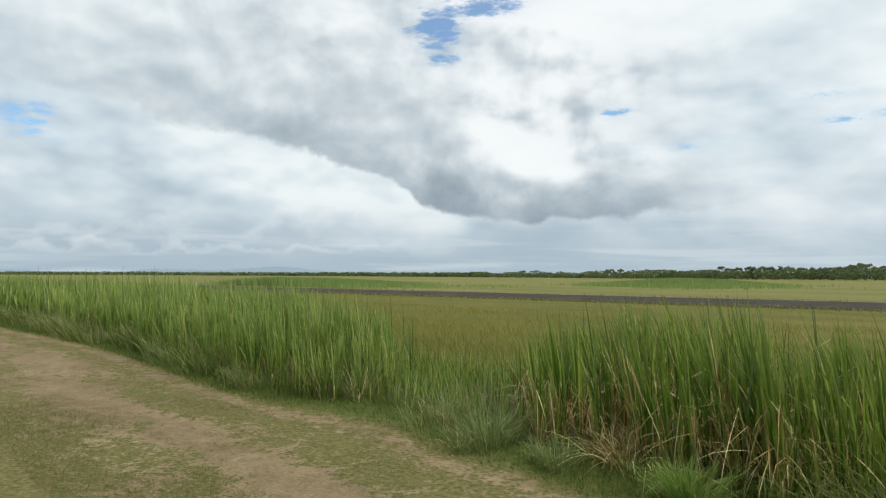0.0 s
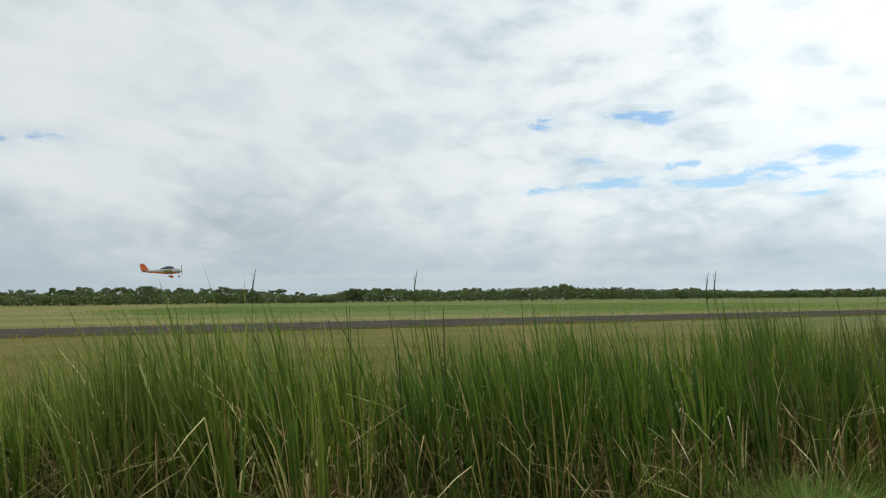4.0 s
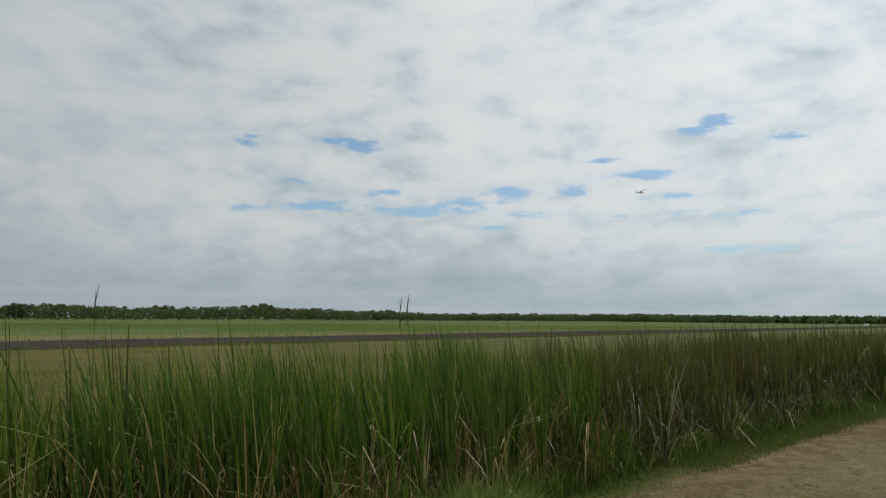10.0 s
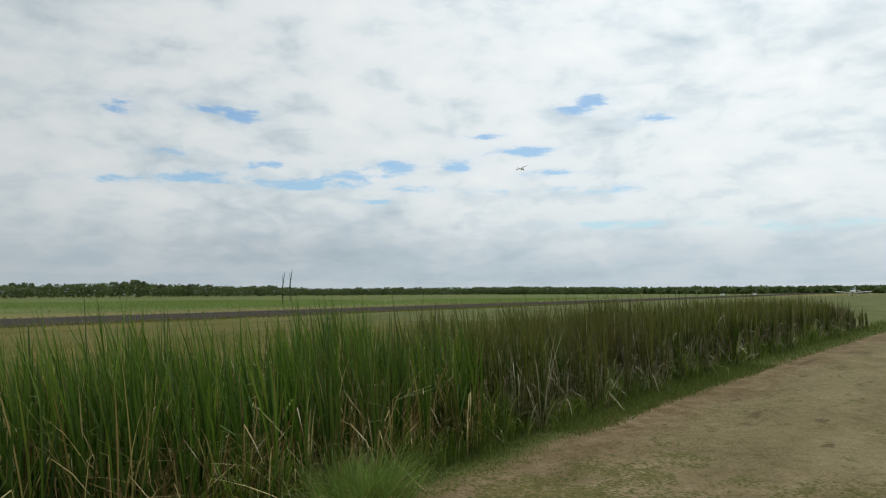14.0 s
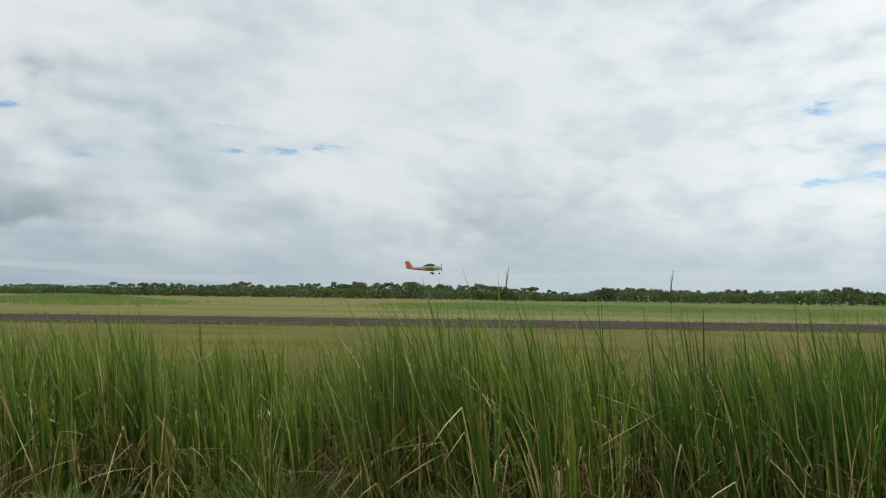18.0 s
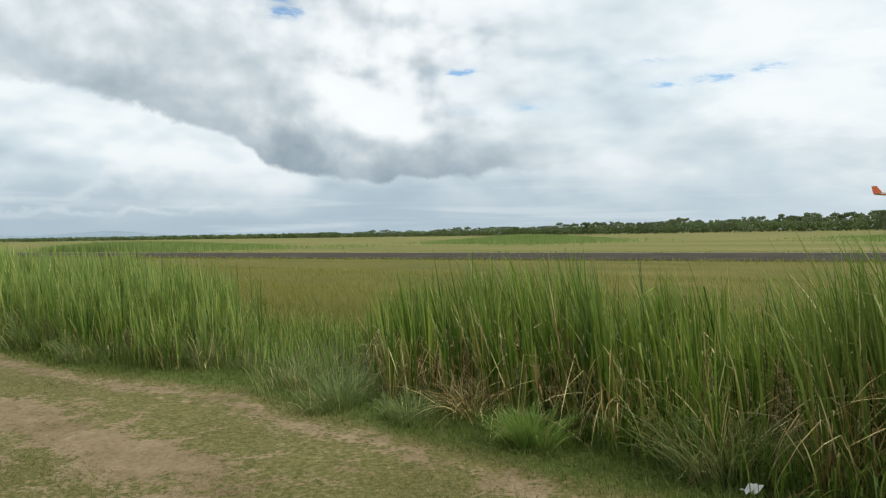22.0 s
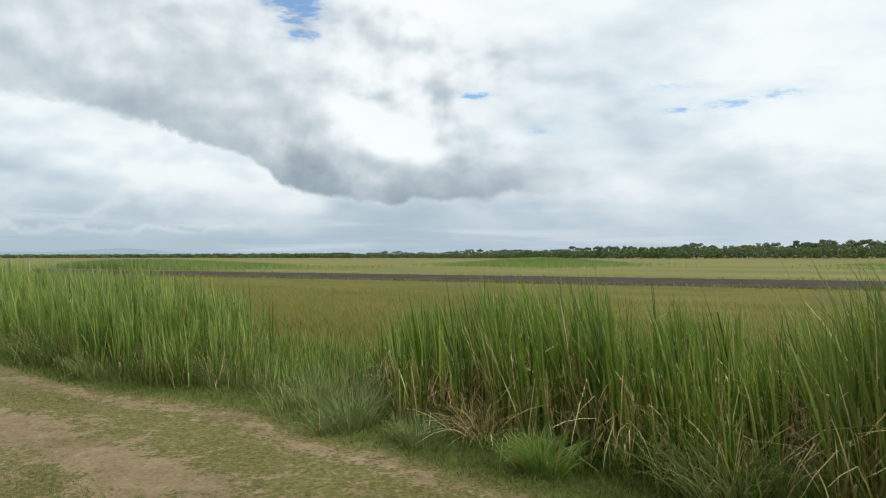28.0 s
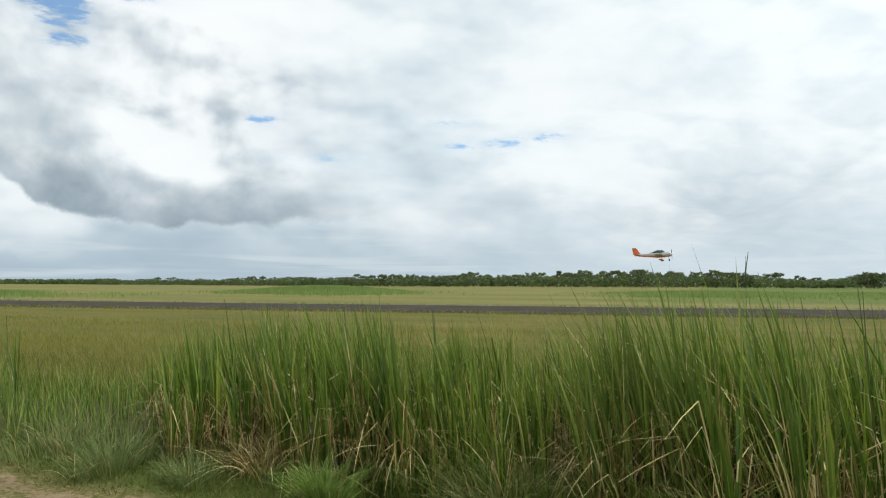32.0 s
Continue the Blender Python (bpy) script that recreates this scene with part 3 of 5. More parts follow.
# ------------------------------------------------------------------ mesh helpers
def fast_mesh(name, verts, quads, mat, smooth=False, along=None):
    """A mesh from numpy arrays of points and of four-cornered faces."""
    me = bpy.data.meshes.new(name)
    nv, nf = len(verts), len(quads)
    me.vertices.add(nv)
    me.vertices.foreach_set("co", np.ascontiguousarray(verts, np.float32).ravel())
    me.loops.add(nf * 4)
    me.loops.foreach_set("vertex_index", np.ascontiguousarray(quads, np.int32).ravel())
    me.polygons.add(nf)
    me.polygons.foreach_set("loop_start", np.arange(0, nf * 4, 4, dtype=np.int32))
    me.polygons.foreach_set("loop_total", np.full(nf, 4, np.int32))
    if smooth:
        me.polygons.foreach_set("use_smooth", np.ones(nf, bool))
    if along is not None:
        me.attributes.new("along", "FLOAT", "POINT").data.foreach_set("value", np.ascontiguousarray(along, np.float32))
    me.update(calc_edges=True)
    me.materials.append(mat)
    return me


def part(name, bm, mat, parent=None, label=""):
    """Links a bmesh as one mesh object under a thing or a part."""
    me = bpy.data.meshes.new(name)
    bm.normal_update()
    bm.to_mesh(me)
    bm.free()
    me.materials.append(mat)
    ob = new(name, me)
    if parent:
        ob.parent = parent
    return tagged(ob, label)


def blades(rng, x, y, height, width, lean=(0.0, 0.0), spread=0.12, curl=0.25, droop=0.1, segs=4, z0=None, tip=0.12, fan=None, kink=0.0):
    """Arrays of ribbon blades standing at x, y. lean: a common bend (metres per metre of height); curl: how far each one bends over."""
    n = len(x)
    s = np.linspace(0, 1, segs + 1)[None, :]
    ang = rng.uniform(0, 2 * np.pi, n)
    push = np.abs(rng.normal(0, spread, n))
    dx, dy = np.cos(ang) * push + lean[0], np.sin(ang) * push + lean[1]
    if fan is not None:
        dx, dy = dx + fan[0], dy + fan[1]
    c = (np.abs(rng.normal(curl, curl * 0.6, n)) + (rng.random(n) < kink) * rng.uniform(0.15, 0.6, n))[:, None]
    h = height[:, None]
    ca = np.arctan2(dy, dx)[:, None] + rng.normal(0, 0.6, n)[:, None]
    px = x[:, None] + dx[:, None] * h * s + np.cos(ca) * c * h * s ** 2.4
    py = y[:, None] + dy[:, None] * h * s + np.sin(ca) * c * h * s ** 2.4
    pz = h * (s - droop * c * 2.2 * s ** 3)
    if z0 is not None:
        pz = pz + z0[:, None]
    face = rng.uniform(0, np.pi, n)[:, None] + rng.uniform(-1.3, 1.3, n)[:, None] * s
    prof = (1 - (1 - tip) * s ** 3.5) * (0.7 + 0.3 * np.minimum(1, s * 4))
    w = width[:, None] * prof * 0.5
    ox, oy = np.cos(face) * w, np.sin(face) * w
    left = np.stack([px - ox, py - oy, pz], -1)
    right = np.stack([px + ox, py + oy, pz], -1)
    verts = np.stack([left, right], 2).reshape(n, -1, 3)
    k = 2 * (segs + 1)
    q = np.array([[2 * i, 2 * i + 1, 2 * i + 3, 2 * i + 2] for i in range(segs)])
    quads = (q[None] + (np.arange(n) * k)[:, None, None]).reshape(-1, 4)
    return verts.reshape(-1, 3), quads, np.repeat(np.broadcast_to(s, (n, segs + 1)), 2, axis=1).ravel()


def join(*sets):
    vs, qs, al, base = [], [], [], 0
    for v, q, a in sets:
        vs.append(v)
        qs.append(q + base)
        al.append(a)
        base += len(v)
    return np.concatenate(vs), np.concatenate(qs), np.concatenate(al)


def stuff(name, arrays, mat, label, category):
    return tagged(new(name, fast_mesh(name, arrays[0], arrays[1], mat, along=arrays[2] if len(arrays) > 2 else None)), label, category, kind="stuff")


# ------------------------------------------------------------------ ground, runway, distance
def ground_height(x, y):
    """Gentle unevenness near the track, flat further off."""
    z = np.zeros_like(x)
    for k, (fx, fy, amp) in enumerate(((1.9, 0.7, 0.012), (-0.8, 2.3, 0.010), (3.7, 2.9, 0.006), (0.35, 0.5, 0.02))):
        z += amp * np.sin(fx * x + fy * y + k * 1.7) * np.cos(fy * x - fx * y * 0.6 + k)
    return z * np.exp(-((x * x + y * y) / 900.0))


def build_ground():
    a = np.linspace(-1, 1, 281)
    axis = 4.5 * np.sinh(a * 7.6) / np.sinh(7.6) * 1000
    x, y = np.meshgrid(axis, axis, indexing="ij")
    verts = np.stack([x, y, ground_height(x, y)], -1).reshape(-1, 3)
    n = len(axis)
    i = (np.arange(n - 1)[:, None] * n + np.arange(n - 1)[None, :]).ravel()
    quads = np.stack([i, i + n, i + n + 1, i + 1], -1)
    tagged(new("ground", fast_mesh("ground", verts, quads, GROUND, smooth=True)),
           "flat dirt track with worn turf beside a straw-coloured airfield", "ground", kind="structure")


def strip(name, centre, half, lift, thick, mat, label, category):
    """A long slab beside the track, at a slight angle to it; centre: its v at u."""
    bm = bmesh.new()
    us = [-520 + 10 * k for k in range(105)]
    rng = np.random.default_rng(5)
    rows = []
    for u in us:
        v0 = centre(u)
        j1, j2 = rng.uniform(-0.12, 0.12, 2)
        row = []
        for v, z in ((v0 - half - 0.25 + j1, lift - thick), (v0 - half + j1, lift), (v0, lift + 0.08), (v0 + half + j2, lift), (v0 + half + 0.25 + j2, lift - thick)):
            row.append(bm.verts.new((*spot(u, v), z)))
        rows.append(row)
    for r, s in zip(rows, rows[1:]):
        for k in range(4):
            bm.faces.new((r[k], r[k + 1], s[k + 1], s[k]))
    ob = part(name, bm, mat)
    return tagged(ob, label, category, kind="structure")


def runway_centre(u):
    return 43.6 - 0.105 * u


build_ground()
strip("runway", runway_centre, 5.3, 0.10, 0.14, ASPHALT, "dark worn asphalt runway strip crossing the grass", "runway")
strip("runway_shoulder", lambda u: runway_centre(u) + 6.1, 0.5, 0.05, 0.1, GRAVEL, "pale gravel shoulder along the far runway edge", "gravel")


def build_hills():
    rng = np.random.default_rng(3)
    bm = bmesh.new()
    prev = None
    for k in range(60):
        az = 14 + k * 1.0
        h = 26 + 14 * math.sin(az * 0.23 + 1) + 8 * math.sin(az * 0.71) + rng.uniform(-1.5, 1.5)
        h *= min(1, max(0.1, (az - 14) / 8))
        row = [bm.verts.new((*at_az(az, r), z)) for r, z in ((3900, -2), (4100, h * 0.7), (4250, h), (4400, -2))]
        if prev:
            for i in range(3):
                bm.faces.new((prev[i], prev[i + 1], row[i + 1], row[i]))
        prev = row
    ob = part("backdrop_hills", bm, HAZY_HILLS)
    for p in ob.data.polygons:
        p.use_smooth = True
    tagged(ob, "low hills along the far horizon, blue-grey with painted haze", "hills", kind="structure")


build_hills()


# ------------------------------------------------------------------ trees
def tube(bm, points, radii, sides=6):
    rings = []
    for (p, r) in zip(points, radii):
        rings.append([bm.verts.new((p[0] + r * math.cos(2 * math.pi * k / sides), p[1] + r * math.sin(2 * math.pi * k / sides), p[2])) for k in range(sides)])
    for a, b in zip(rings, rings[1:]):
        for k in range(sides):
            bm.faces.new((a[k], a[(k + 1) % sides], b[(k + 1) % sides], b[k]))
    bm.faces.new(rings[-1])


def leaf_cloud(rng, centres, radii, per, size):
    """Small leaf sprays scattered through a set of clumps."""
    vs = []
    for (cx, cy, cz), r in zip(centres, radii):
        d = rng.normal(0, 1, (per, 3))
        d /= np.linalg.norm(d, axis=1)[:, None]
        p = np.array([cx, cy, cz]) + d * (r * rng.uniform(0.35, 1.0, per) ** 0.5)[:, None] * np.array([1.0, 1.0, 0.62])
        a = rng.normal(0, 1, (per, 3))
        a /= np.linalg.norm(a, axis=1)[:, None]
        b = np.cross(a, rng.normal(0, 1, (per, 3)))
        b /= np.linalg.norm(b, axis=1)[:, None]
        s = size * rng.uniform(0.6, 1.4, per)[:, None]
        vs.append(np.stack([p - a * s - b * s * 0.5, p + a * s - b * s * 0.5, p + a * s * 0.8 + b * s * 0.5, p - a * s * 0.8 + b * s * 0.5], 1))
    v = np.concatenate(vs).reshape(-1, 3)
    return v, np.arange(len(v)).reshape(-1, 4)


def make_tree(seed, height, crown_base, width, clumps, per, label):
    """A gum-like tree: bent trunk, forking limbs and an open crown of leaf clumps."""
    rng = np.random.default_rng(seed)
    root = new("tree")
    bm = bmesh.new()
    top = height * 0.62
    bend = rng.uniform(-0.6, 0.6, 2)
    pts = [(bend[0] * (s ** 2), bend[1] * (s ** 2), s * top) for s in np.linspace(0, 1, 5)]
    tube(bm, pts, [0.26 - 0.035 * k for k in range(5)])
    centres, radii = [], []
    for k in range(clumps):
        a = 2 * math.pi * (k + rng.uniform(0, 0.6)) / clumps * 2.4
        r = width * math.sqrt(rng.uniform(0.05, 1.0))
        z = height * rng.uniform(crown_base, 0.93) - 0.10 * height * (r / width) ** 2
        centres.append((math.cos(a) * r, math.sin(a) * r, z))
        radii.append(rng.uniform(0.18, 0.32) * width + 0.15)
        if k % 2 == 0:
            s = rng.uniform(0.4, 0.95)
            o = (bend[0] * s * s, bend[1] * s * s, s * top)
            c = centres[-1]
            tube(bm, [o, ((o[0] + c[0]) / 2, (o[1] + c[1]) / 2, (o[2] * 0.6 + c[2] * 0.4)), c], [0.12, 0.08, 0.03], 5)
    part("trunk", bm, BARK, root)
    crown = new("crown", fast_mesh("crown", *leaf_cloud(rng, centres, radii, per, 0.30), GUM))
    crown.parent = root
    return tagged(root, label, "tree", "tree line behind the airfield")


TREE_KINDS = [
    make_tree(1, 9.6, 0.58, 4.2, 17, 46, "grey-green gum tree with an open spreading crown"),
    make_tree(2, 8.6, 0.60, 3.7, 15, 46, "thin-crowned gum tree with bare forking limbs"),
    make_tree(3, 8.2, 0.30, 3.3, 18, 50, "dense dark-green rounded tree in the scrub"),
    make_tree(4, 7.2, 0.22, 3.0, 18, 48, "bushy dark-green tree low to the ground"),
    make_tree(5, 9.2, 0.62, 3.4, 14, 44, "tall slender gum with a flat-topped crown"),
    make_tree(6, 6.4, 0.20, 2.8, 16, 46, "low rounded green tree at the edge of scrub"),
]
# skyline: azimuth, distance, tree height
SKYLINE = [(50, 1500, 7.5), (30, 1250, 7.5), (18, 900, 6.6), (11, 640, 5.8), (4, 520, 6.2), (-4, 430, 6.8), (-13, 400, 8.2), (-23, 400, 9.0), (-32, 400, 9.4), (-36, 400, 8.2),
           (-40, 405, 5.6), (-44, 405, 8.6), (-50, 410, 7.6), (-55, 410, 7.8), (-60, 410, 9.2), (-64, 415, 7.2), (-68, 430, 6.4), (-75, 450, 5.0), (-80, 460, 5.2),
           (-90, 430, 4.9), (-97, 370, 3.6), (-104, 330, 3.2), (-132, 330, 3.2)]


def skyline(az):
    k = [-p[0] for p in SKYLINE]
    return np.interp(-az, k, [p[1] for p in SKYLINE]), np.interp(-az, k, [p[2] for p in SKYLINE])


def plant_trees():
    rng = np.random.default_rng(11)
    heights = [9.6, 8.6, 8.2, 7.2, 9.2, 6.4]
    used = [False] * len(TREE_KINDS)
    az, count = 14.0, 0
    while az > -98.0:
        r, h = skyline(az)
        depth = rng.uniform(-6, 40)
        k = int(rng.choice(len(TREE_KINDS), p=[0.22, 0.2, 0.18, 0.16, 0.14, 0.10]))
        s = h * rng.uniform(0.74, 1.08) / heights[k] * (1 + depth / r)
        x, y = at_az(az, r + depth)
        m = Matrix.Translation((x, y, 0)) @ Matrix.Rotation(rng.uniform(0, 6.28), 4, "Z") @ Matrix.Diagonal((s * 1.12, s * 1.12, s, 1))
        if not used[k]:
            TREE_KINDS[k].matrix_basis, used[k] = m, True
        else:
            ob = copy_thing(TREE_KINDS[k], m)
            ob.matrix_basis = m
        az -= math.degrees(rng.uniform(2.2, 5.2) / r)
        count += 1
    # single taller, round-headed trees that stand out of the line
    for a0, k, s in ((-33.3, 2, 1.28), (-60.1, 2, 1.26), (-23.6, 0, 1.05), (-43.2, 2, 1.1), (-28.0, 4, 1.08)):
        r, h = skyline(a0)
        m = Matrix.Translation((*at_az(a0, r - 4), 0)) @ Matrix.Diagonal((s * 1.1, s * 1.1, s, 1))
        copy_thing(TREE_KINDS[k], m).matrix_basis = m


plant_trees()


def build_scrub():
    """Low scrub that closes the foot of the tree line, and the far woods to both ends."""
    rng = np.random.default_rng(21)
    centres, radii = [], []
    for az in np.arange(14.0, -98.0, -0.15):
        r, h = skyline(az)
        hh = (rng.uniform(0.70, 0.95) if az < -42 else rng.uniform(0.52, 0.74)) * h
        centres.append((*at_az(az + rng.uniform(-0.1, 0.1), r + rng.uniform(-12, 14)), hh * 0.52))
        radii.append(hh * 0.72 + 0.4)
    stuff("scrub", leaf_cloud(rng, centres, radii, 110, 0.42), SCRUB, "dark green scrub along the foot of the tree line", "scrub")
    centres, radii = [], []
    for az in np.concatenate([np.arange(56.0, 12.0, -0.10), np.arange(-88.0, -132.0, -0.10)]):
        r, h = skyline(az)
        r = max(r, 620) if az > 0 else r
        hh = rng.uniform(0.75, 1.05) * h
        for lift in (0.3, 0.62):
            centres.append((*at_az(az + rng.uniform(-0.08, 0.08), r + rng.uniform(0, 120)), hh * lift))
            radii.append(hh * 0.42 + 0.3)
    stuff("far_woods", leaf_cloud(rng, centres, radii, 26, 1.1), SCRUB, "distant low woods closing the flat horizon", "woods")


build_scrub()


# ------------------------------------------------------------------ reeds and grasses
def scatter(rng, n, u0, u1, v0, v1, edge=None):
    u = rng.uniform(u0, u1, n)
    v = rng.uniform(v0, v1, n) + (line(edge, u) if edge else 0.0)
    x, y = spot(u, v)
    return u, v, x, y


WIND = tuple(float(c) for c in U * 0.05)


def bearing(x, y):
    return np.degrees(np.arctan2(-x, y))


def leaves(rng, x, y, length, width, phi, tilt, bend, fold_at, fold, segs=6, crease=True, gust=1.0):
    """Arrays of strap leaves. Each sets out from x, y at its own tilt towards phi, bends on the way and may be broken over at fold_at."""
    n = len(x)
    s = np.linspace(0, 1, segs + 1)
    mid = (s[:-1] + s[1:]) / 2
    th = tilt[:, None] + bend[:, None] * mid ** 2 + fold[:, None] * (mid[None, :] > fold_at[:, None])
    step = (length / segs)[:, None]
    nil = np.zeros((n, 1))
    out = np.concatenate([nil, np.cumsum(np.sin(th) * step, 1)], 1)
    z = np.maximum(np.concatenate([nil, np.cumsum(np.cos(th) * step, 1)], 1), 0.015)
    blow = gust * z * z * rng.uniform(0.5, 1.5, n)[:, None]
    px = x[:, None] + np.cos(phi)[:, None] * out + WIND[0] * blow
    py = y[:, None] + np.sin(phi)[:, None] * out + WIND[1] * blow
    turn = phi[:, None] + rng.normal(0, 0.7, n)[:, None] * s
    w = width[:, None] * 0.5 * np.minimum(0.75 + 1.2 * s, 1.0) * np.clip((1 - s) * 3.6, 0.08, 1.0)
    sx, sy = -np.sin(turn) * w, np.cos(turn) * w
    cols = [np.stack([px - sx, py - sy, z], -1), np.stack([px + sx, py + sy, z], -1)]
    if crease:
        cols.insert(1, np.stack([px + np.cos(turn) * w * 0.45, py + np.sin(turn) * w * 0.45, z], -1))
    c = len(cols)
    verts = np.stack(cols, 2).reshape(-1, 3)
    q = np.array([[c * i + j, c * i + j + 1, c * (i + 1) + j + 1, c * (i + 1) + j] for i in range(segs) for j in range(c - 1)])
    quads = (q[None] + (np.arange(n) * c * (segs + 1))[:, None, None]).reshape(-1, 4)
    return verts, quads, np.repeat(np.broadcast_to(s, (n, segs + 1)), c, axis=1).ravel()


def reed_plants(rng, per_m2, u0, u1, depth, tall=1.0, width=0.013, per=8, dead=0.14, skirt=2, keep=None, segs=6, crease=True, slope=0.0, fall=0.10, gust=1.2):
    """One stretch of the bed as single plants, each a fan of upright strap leaves: the green leaves and the dead ones."""
    n = int(per_m2 * (u1 - u0) * depth)
    u, w = rng.uniform(u0, u1, n), rng.uniform(0, 1, n)
    # plants gather in stands with thin places between
    thick = np.sin(u * 2.3 + 1.9 * np.sin(w * depth * 1.7 + u * 0.4)) + 0.7 * np.sin(u * 5.9 - w * depth * 3.1)
    ok = rng.uniform(0, 1, n) < 0.62 + 0.28 * thick
    x, y = spot(u, line(REEDS, u) + w * depth + 0.12 * np.sin(u * 3.7))
    if keep is not None:
        ok &= keep(bearing(x, y) + rng.normal(0, 0.8, n))
    u, w, x, y, thick = u[ok], w[ok], x[ok], y[ok], thick[ok]
    n = len(u)
    high = tall * line(TOPS, u) * (0.92 + 0.05 * thick) * np.clip(rng.normal(1.0, 0.07, n), 0.8, 1.1)
    high *= 1 - slope + slope * np.minimum(1, 0.25 + w * 1.9)
    fan = rng.uniform(0, 2 * np.pi, n)

    def grow(count, length, tilt, bend, broken, cut, wide):
        k = np.repeat(np.arange(n), count)
        m = len(k)
        phi = fan[k] + np.pi * rng.integers(0, 2, m) + rng.normal(0, 0.5, m)
        f = np.where(rng.uniform(0, 1, m) < broken, rng.uniform(0.9, 2.3, m), 0.0)
        return (x[k] + rng.normal(0, 0.018, m), y[k] + rng.normal(0, 0.018, m), high[k] * length(m), width * wide * rng.uniform(0.65, 1.35, m),
                phi, np.abs(rng.normal(0, tilt, m)), np.abs(rng.normal(0, bend, m)), rng.uniform(*cut, m), f)

    green = grow(per, lambda m: np.where(rng.uniform(0, 1, m) < 0.32, rng.uniform(0.4, 0.8, m), 0.70 + 0.36 * rng.beta(1.8, 2.2, m)), fall, 0.18, 0.11, (0.5, 0.85), 1.0)
    late = grow(max(1, round(per * dead)), lambda m: rng.uniform(0.4, 0.92, m), fall * 1.5, 0.6, 0.7, (0.35, 0.75), 0.5)
    low = grow(skirt, lambda m: rng.uniform(0.2, 0.62, m), 0.40, 1.1, 0.5, (0.25, 0.7), 0.5)
    return leaves(rng, *green, segs, crease, gust), join(leaves(rng, *late, segs, False, gust), leaves(rng, *low, segs, False, 0.0))


def build_reeds():
    rng = np.random.default_rng(31)
    beds = (
        (REED, STRAW, "dense tall green reeds beside the dirt track", "dead straw-coloured leaves hanging in the green reeds",
         [dict(per_m2=54, u0=-1.0, u1=6.4, depth=2.2, tall=1.10, width=0.0165, dead=0.75, skirt=11, fall=0.11, gust=1.6, keep=lambda a: a < 8.6)]),
        (REED_MID, STRAW, "deep green reeds mixed with dead leaves beside the track", "broken tan leaves tangled through the deep green reeds",
         [dict(per_m2=60, u0=-6.2, u1=-1.0, depth=2.2, width=0.0165, dead=0.8, skirt=12, tall=1.09, fall=0.12, gust=1.5)]),
        (REED_RIGHT, PALE_STRAW, "olive-green reeds going brown beside the track", "bleached pale dead leaves hanging in the reeds",
         [dict(per_m2=42, u0=-14.0, u1=-6.2, depth=2.4, tall=1.05, width=0.017, dead=0.9, skirt=10, fall=0.12), dict(per_m2=28, u0=-28.5, u1=-14.0, depth=2.8, tall=1.03, width=0.028, dead=0.7, skirt=7, segs=5, crease=False, fall=0.12),
          dict(per_m2=22, u0=-33.0, u1=-28.5, depth=2.8, width=0.03, dead=0.4, skirt=3, segs=4, crease=False)]),
        (REED_LEFT, STRAW, "bright green tall grass bank leaning in the wind", "dry stalks standing in the bright green bank",
         [dict(per_m2=58, u0=7.3, u1=13.0, depth=2.6, tall=1.05, width=0.016, slope=0.3, dead=0.14, skirt=5, fall=0.14, gust=2.2, keep=lambda a: a > 19.6), dict(per_m2=34, u0=13.0, u1=24.0, depth=3.6, width=0.024, slope=0.35, dead=0.22, skirt=3, fall=0.15, gust=2.2, segs=5, crease=False),
          dict(per_m2=8, u0=24.0, u1=60.0, depth=5.0, width=0.05, slope=0.4, dead=0.14, skirt=1, fall=0.15, gust=2.0, segs=4, crease=False)]),
    )
    for green_mat, dead_mat, green_label, dead_label, stretches in beds:
        grown = [reed_plants(rng, **k) for k in stretches]
        stuff("reed_bed", join(*[a for a, b in grown]), green_mat, green_label, "reeds")
        stuff("dead_reeds", join(*[b for a, b in grown]), dead_mat, dead_label, "reeds")
    # thinner, lower growth in the gap between the two stands
    u, v, x, y = scatter(rng, 4200, 3.9, 10.5, 0.0, 3.4, REEDS)
    a = bearing(x, y)
    ok = (a > 7.0) & (a < 21.5)
    x, y, a = x[ok], y[ok], a[ok]
    n = len(x)
    tall = rng.uniform(0.16, 0.48, n) * (1 + 0.6 * np.clip((np.abs(a - 14.0) - 3.5) / 3.5, 0, 1))
    stuff("gap_grass", leaves(rng, x, y, tall, rng.uniform(0.005, 0.012, n), rng.uniform(0, 6.28, n), np.abs(rng.normal(0, 0.2, n)), np.abs(rng.normal(0.3, 0.3, n)), np.ones(n), np.zeros(n), 5, False, 2.0), REED_LEFT,
          "lower soft green grass between two reed stands", "grass")
    # lax grass arching out of the foot of the bed
    sets = []
    for n, u0, u1, wide in ((2600, -6.0, 2.6, 1.0), (1500, -14.0, -6.0, 1.2), (1800, -28.0, -14.0, 1.9), (1500, 8.0, 16.0, 1.2)):
        u = rng.uniform(u0, u1, n)
        tuft = np.clip(0.55 + 0.45 * np.sin(u * 2.9) * np.cos(u * 1.1 + 0.6), 0.12, 1.0)
        x, y = spot(u, line(REEDS, u) + rng.normal(0.08, 0.16, n))
        sets.append(leaves(rng, x, y, tuft * rng.uniform(0.35, 0.95, n), wide * rng.uniform(0.004, 0.009, n), np.arctan2(-V[1], -V[0]) + rng.normal(0, 1.2, n), np.abs(rng.normal(0.1, 0.2, n)),
                           np.abs(rng.normal(1.3, 0.6, n)), np.ones(n), np.zeros(n), 7, False, 1.0))
    stuff("lax_grass", join(*sets), REED, "long limp green grass arching from the foot of the reeds", "grass")
    # fringe behind the reeds
    sets = []
